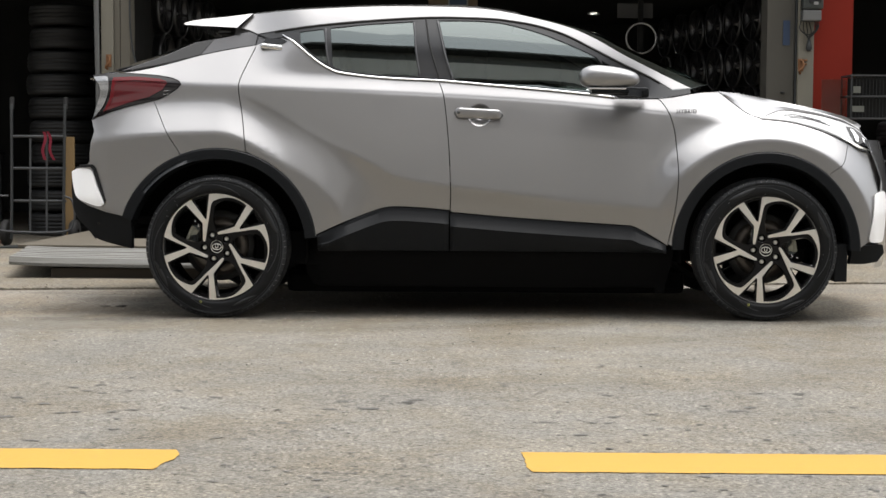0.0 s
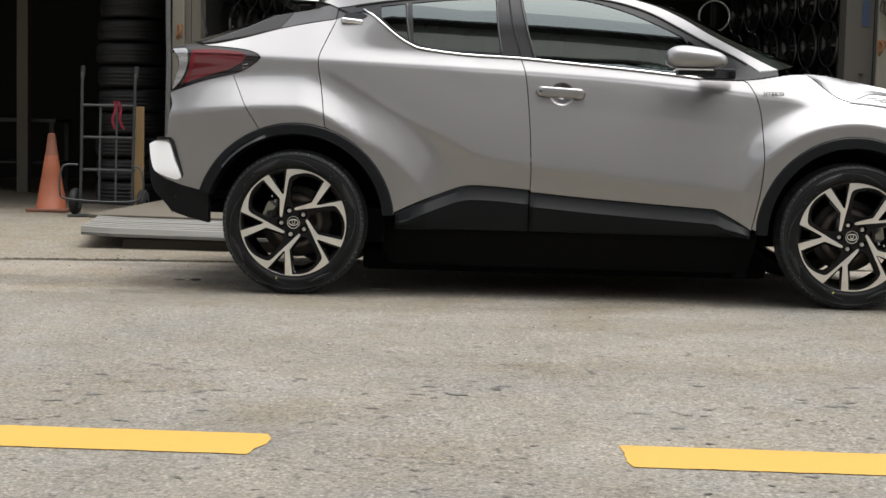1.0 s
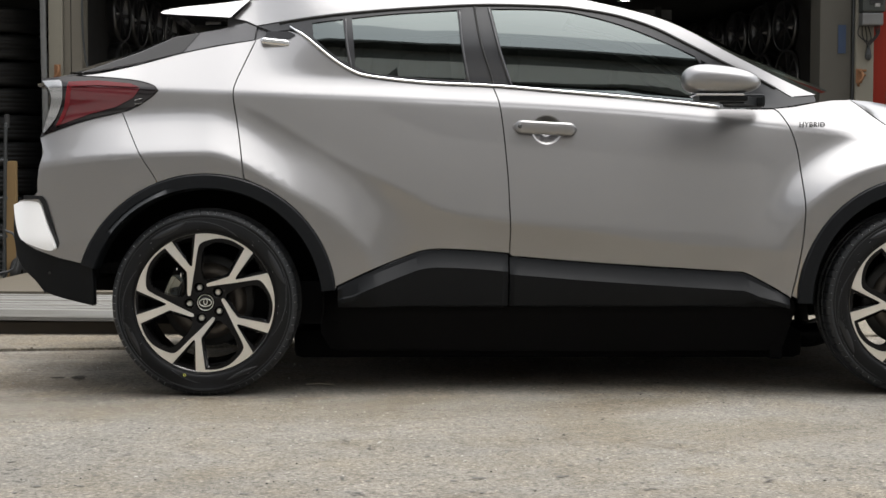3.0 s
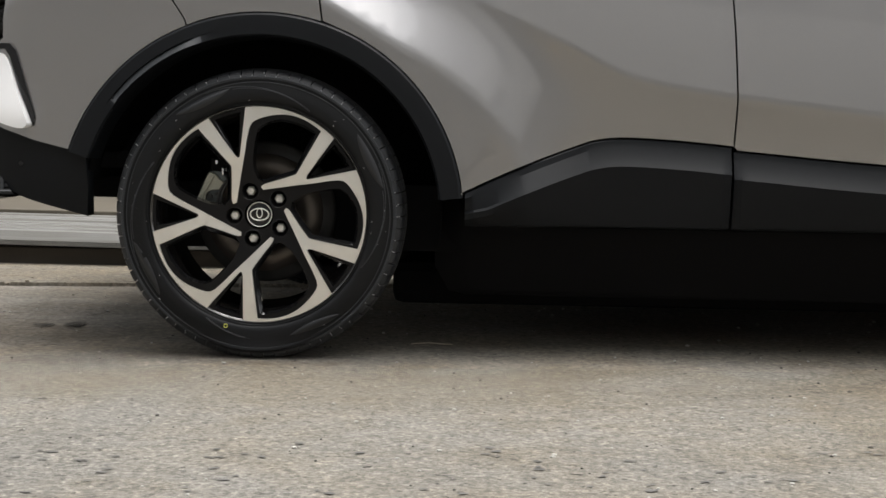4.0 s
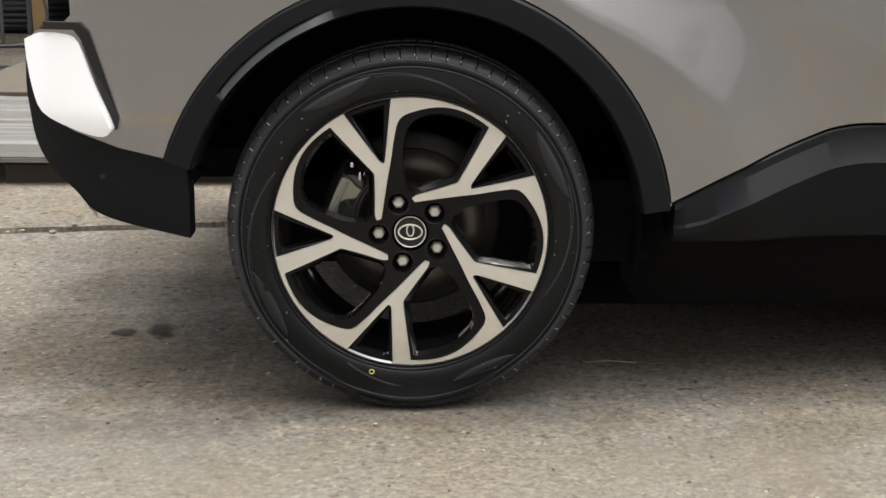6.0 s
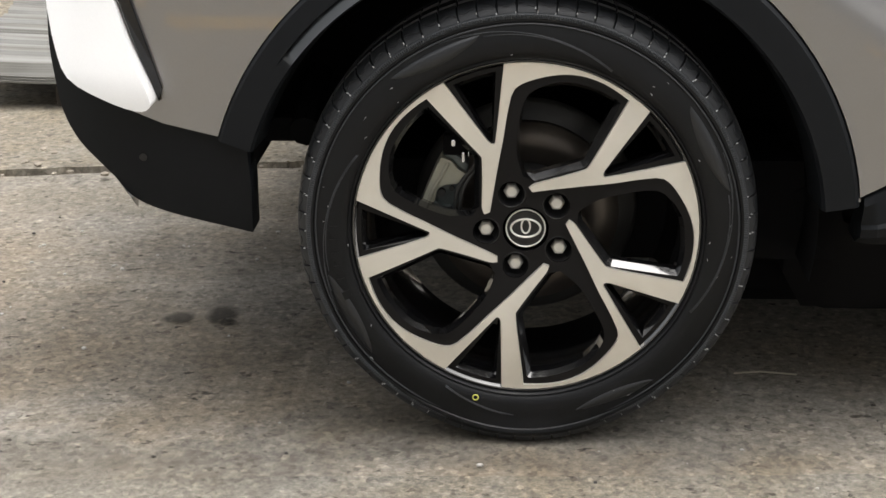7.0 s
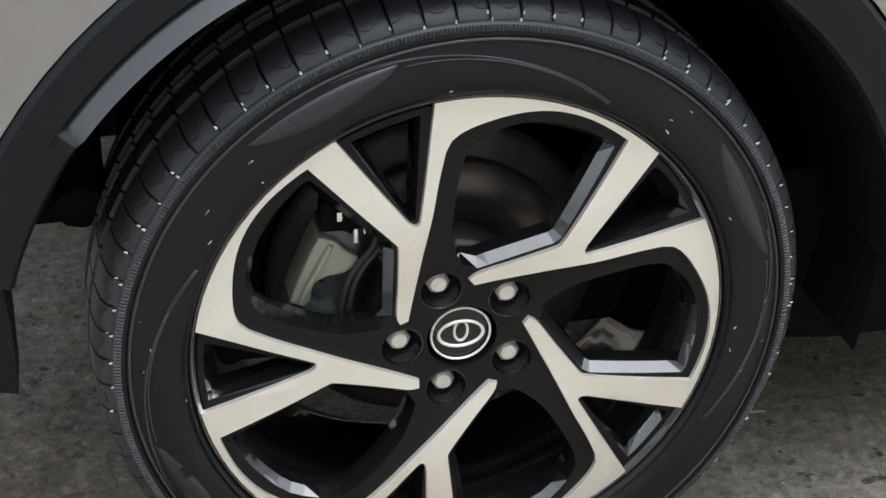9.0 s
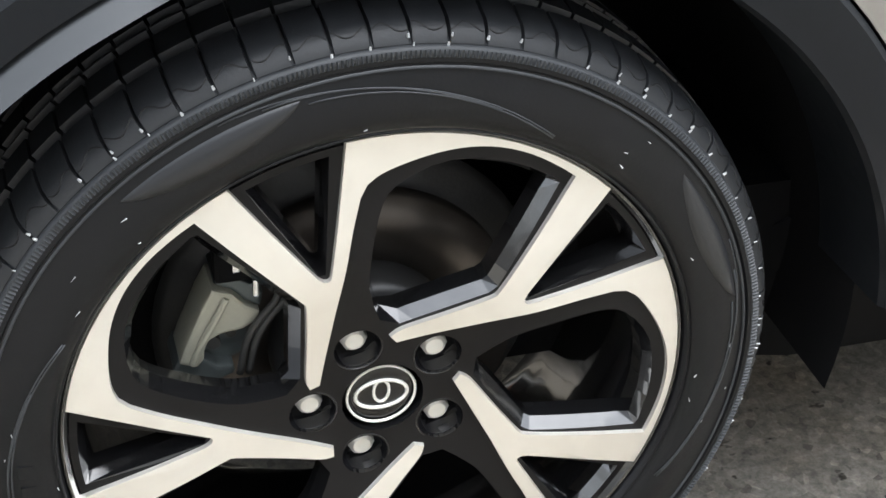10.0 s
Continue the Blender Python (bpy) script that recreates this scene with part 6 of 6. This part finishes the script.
cone = empty("traffic_cone", "faded orange plastic traffic cone, worn tip", "cone", (-2.70, 5.03, FZ))
bm = revolve([(0.0, 0.125), (0.015, 0.132), (0.02, 0.122), (0.30, 0.078), (0.47, 0.050), (0.475, 0.046), (0.60, 0.030), (0.625, 0.028), (0.63, 0.020), (0.60, 0.016)], 40)
bmesh.ops.rotate(bm, verts=bm.verts, cent=(0, 0, 0), matrix=Matrix.Rotation(radians(90), 3, "X"))
part("body", bm, CONE_RED, cone, "", True)
bm = revolve([(0.455, 0.0535), (0.47, 0.0515), (0.475, 0.0475), (0.625, 0.0295)], 32)
bmesh.ops.rotate(bm, verts=bm.verts, cent=(0, 0, 0), matrix=Matrix.Rotation(radians(90), 3, "X"))
part("worn_tip", bm, simple("sooty_orange_plastic", (0.17, 0.062, 0.036), 0.7, grain=30, vary=0.5), cone, "sooty worn cone tip", True)
part("base", boxed(-0.165, -0.165, 0.0, 0.165, 0.165, 0.026, bevel=0.01), simple("dirty_cone_base", (0.18, 0.078, 0.048), 0.7), cone)
tagged(mesh_ob("timber_post", boxed(-1.945, 4.72, FZ, -1.880, 4.78, 0.905, bevel=0.004), WOOD), "raw yellow timber batten leaning upright", "timber")

stackp = random.Random(9)
sheet0 = None


def corrugated(x0, x1, y0, y1):
    """A profiled sheet with flat-topped ridges along x."""
    bm = bmesh.new()
    n = 240
    rows = []
    for i in range(n + 1):
        y = y0 + (y1 - y0) * i / n
        h = 0.032 * min(1.0, max(0.0, (abs((y - y0) / 0.155 % 1.0 - 0.5) * -2 + 0.88) / 0.30))
        e = 0.012 * noise.noise(Vector((y * 9, 2.2, 0)))
        e -= 0.18 * (y - y0)
        rows.append([(x0 + e, y, h + 0.016), (x0 + 0.2 + e, y, h + 0.008), (x0 + 0.8, y, h + 0.002), (x1 - 0.6, y, h), (x1, y, h - 0.004)])
    top = [[bm.verts.new(p) for p in row] for row in rows]
    low = [[bm.verts.new((x, y, z - 0.005)) for x, y, z in row] for row in rows]
    m = len(rows[0])
    for i in range(n):
        for k in range(m - 1):
            bm.faces.new((top[i][k], top[i][k + 1], top[i + 1][k + 1], top[i + 1][k]))
            bm.faces.new((low[i][k], low[i + 1][k], low[i + 1][k + 1], low[i][k + 1]))
        bm.faces.new((top[i][0], top[i + 1][0], low[i + 1][0], low[i][0]))
        bm.faces.new((top[i][m - 1], low[i][m - 1], low[i + 1][m - 1], top[i + 1][m - 1]))
    for k in range(m - 1):
        bm.faces.new((top[0][k], low[0][k], low[0][k + 1], top[0][k + 1]))
        bm.faces.new((top[n][k], top[n][k + 1], low[n][k + 1], low[n][k]))
    return bm


def sheet_material():
    """Weathered sheet with dirt lying in streaks along its ridges."""
    n = Nodes("weathered_metal_sheet", rough=0.65)
    run = n.ramp(n.noise(24, 4, 0.6, stretch=(0.03, 1.0, 1.0)), [(0.38, (0.075, 0.073, 0.066)), (0.5, (0.155, 0.155, 0.148)), (0.62, (0.225, 0.227, 0.223))])
    n.color(n.mix(n.noise(5, 5), run, n.mix(0.6, run, (0.16, 0.15, 0.125))))
    n.bump(n.noise(90, 3), 0.3, 0.002)
    return n.mat


SHEET = sheet_material()
for k in range(3):
    if sheet0 is None:
        sheet0 = tagged(mesh_ob("roofing_sheet", corrugated(-1.0, 1.9, 0.0, 1.55), SHEET), "weathered grey profiled metal sheet in a flat stack", "metal sheet", "metal sheets")
        ob = sheet0
    else:
        ob = copy_thing(sheet0, Matrix())
    ob.matrix_basis = pose(-0.585 + stackp.uniform(-0.008, 0.008), 1.985 + 0.006 * k, 0.090 + 0.006 * k, 0, 0, -0.5)
bm = boxed(0, 0, 0, 2.3, 1.75, 0.02, bevel=0.004)
ob = tagged(mesh_ob("plywood_board", bm, simple("dusty_plywood", (0.098, 0.085, 0.064), 0.8, grain=20, vary=0.45)), "dusty brown plywood board lying on the metal sheets", "board")
ob.matrix_basis = pose(-1.86, 3.12, 0.134, 0.8, 0, -5)
for x in (-1.1, -0.3, 0.5):
    tagged(mesh_ob("bearer", boxed(x - 0.05, 2.26, 0.0, x + 0.05, 3.2, 0.080, bevel=0.006), WOOD), "timber bearer under the metal sheets", "timber", "bearers")
# Front bearer, much darker than the others.
tagged(mesh_ob("bearer", boxed(-1.34, 2.03, 0.0, 1.1, 2.12, 0.080, bevel=0.006), simple("dark_timber", (0.045, 0.038, 0.03), 0.9, grain=30, vary=0.4)), "dark timber bearer along the front under the metal sheets", "timber", "bearers")
for x in (-1.35, 0.3):
    tagged(mesh_ob("timber_block", boxed(x - 0.06, 4.05, 0.03, x + 0.06, 4.17, 0.165, bevel=0.005), WOOD), "rough timber block propping the plywood board", "timber", "props")

# wire rack by the orange panel
rack = empty("wire_rack", "wire display cage with cards on a thin stand", "rack", (4.38, 4.55, FZ + 0.0))
for x in (-0.193, 0.193):
    for y in (0, 0.3):
        part("post", rod(bmesh.new(), (x, y, 0.0), (x, y, 1.36), 0.005, 8), TUBE, rack)
for z in (0.70, 1.03, 1.20, 1.36):
    part("rail", boxed(-0.2, -0.008, z, 0.2, 0.308, z + 0.012), TUBE, rack)
for k in range(15):
    part("wire", rod(bmesh.new(), (-0.182 + 0.026 * k, 0.0, 1.03), (-0.182 + 0.026 * k, 0.0, 1.36), 0.0018, 6), STEEL_DARK, rack)
part("backing", boxed(-0.185, 0.15, 1.04, 0.185, 0.16, 1.35), DARK_WALL, rack)
part("price_card", boxed(-0.19, -0.03, 1.085, -0.10, -0.02, 1.13), FADED_CARD, rack)
part("price_card", boxed(-0.185, -0.03, 1.23, -0.13, -0.02, 1.28), FADED_CARD, rack)
part("price_card", boxed(0.13, -0.03, 1.17, 0.185, -0.02, 1.25), FADED_CARD, rack)
screen = tagged(mesh_ob("glass_screen", boxed(3.995, 4.7, 0.70, 4.185, 4.712, 1.385), PANE), "low clear glass screen beside the wire cage", "glass screen")
part("foot", boxed(4.0, 4.62, FZ, 4.18, 4.79, 0.70, bevel=0.01), STEEL_DARK, screen)

# ---- the street behind the camera, which the paint and glass mirror ----
FACADE = simple("pale_wall_render", (0.62, 0.61, 0.59), 0.8, grain=8, vary=0.15)
SHUTTER = simple("dark_steel_roof", (0.05, 0.055, 0.055), 0.6)
SHOPFRONT = simple("grey_roller_shutter", (0.46, 0.457, 0.447), 0.7, grain=6, vary=0.25)
GALLERY = simple("shaded_gallery_wall", (0.16, 0.16, 0.155), 0.8)
house = empty("shophouse_row", "pale four-storey shop row with dark open shops", "building", (1, -13, 0))
part("wall", boxed(-34, -6, 3.4, 34, 0, 10.4), FACADE, house)
part("gallery", boxed(-34, -6, 10.4, 34, -0.6, 13.2), GALLERY, house)
part("parapet", boxed(-34, -0.6, 10.4, 34, 0.0, 10.9), FACADE, house)
part("eave", boxed(-34.3, -6.3, 13.2, 34.3, 1.0, 13.6), SHUTTER, house)
part("shop_front", boxed(-34, -6, 0, 34, -0.25, 3.4), SHOPFRONT, house)
part("canopy", boxed(-34, 0, 3.25, 34, 0.8, 3.4), GALLERY, house)
for k in range(13):
    part("pier", boxed(-34 + 5.6 * k, -0.25, 0, -33.5 + 5.6 * k, 0, 3.4), FACADE, house)
for k in range(8):
    part("window_band", boxed(-33 + 8.5 * k, 0.0, 7.0, -26 + 8.5 * k, 0.04, 8.4), GALLERY, house)
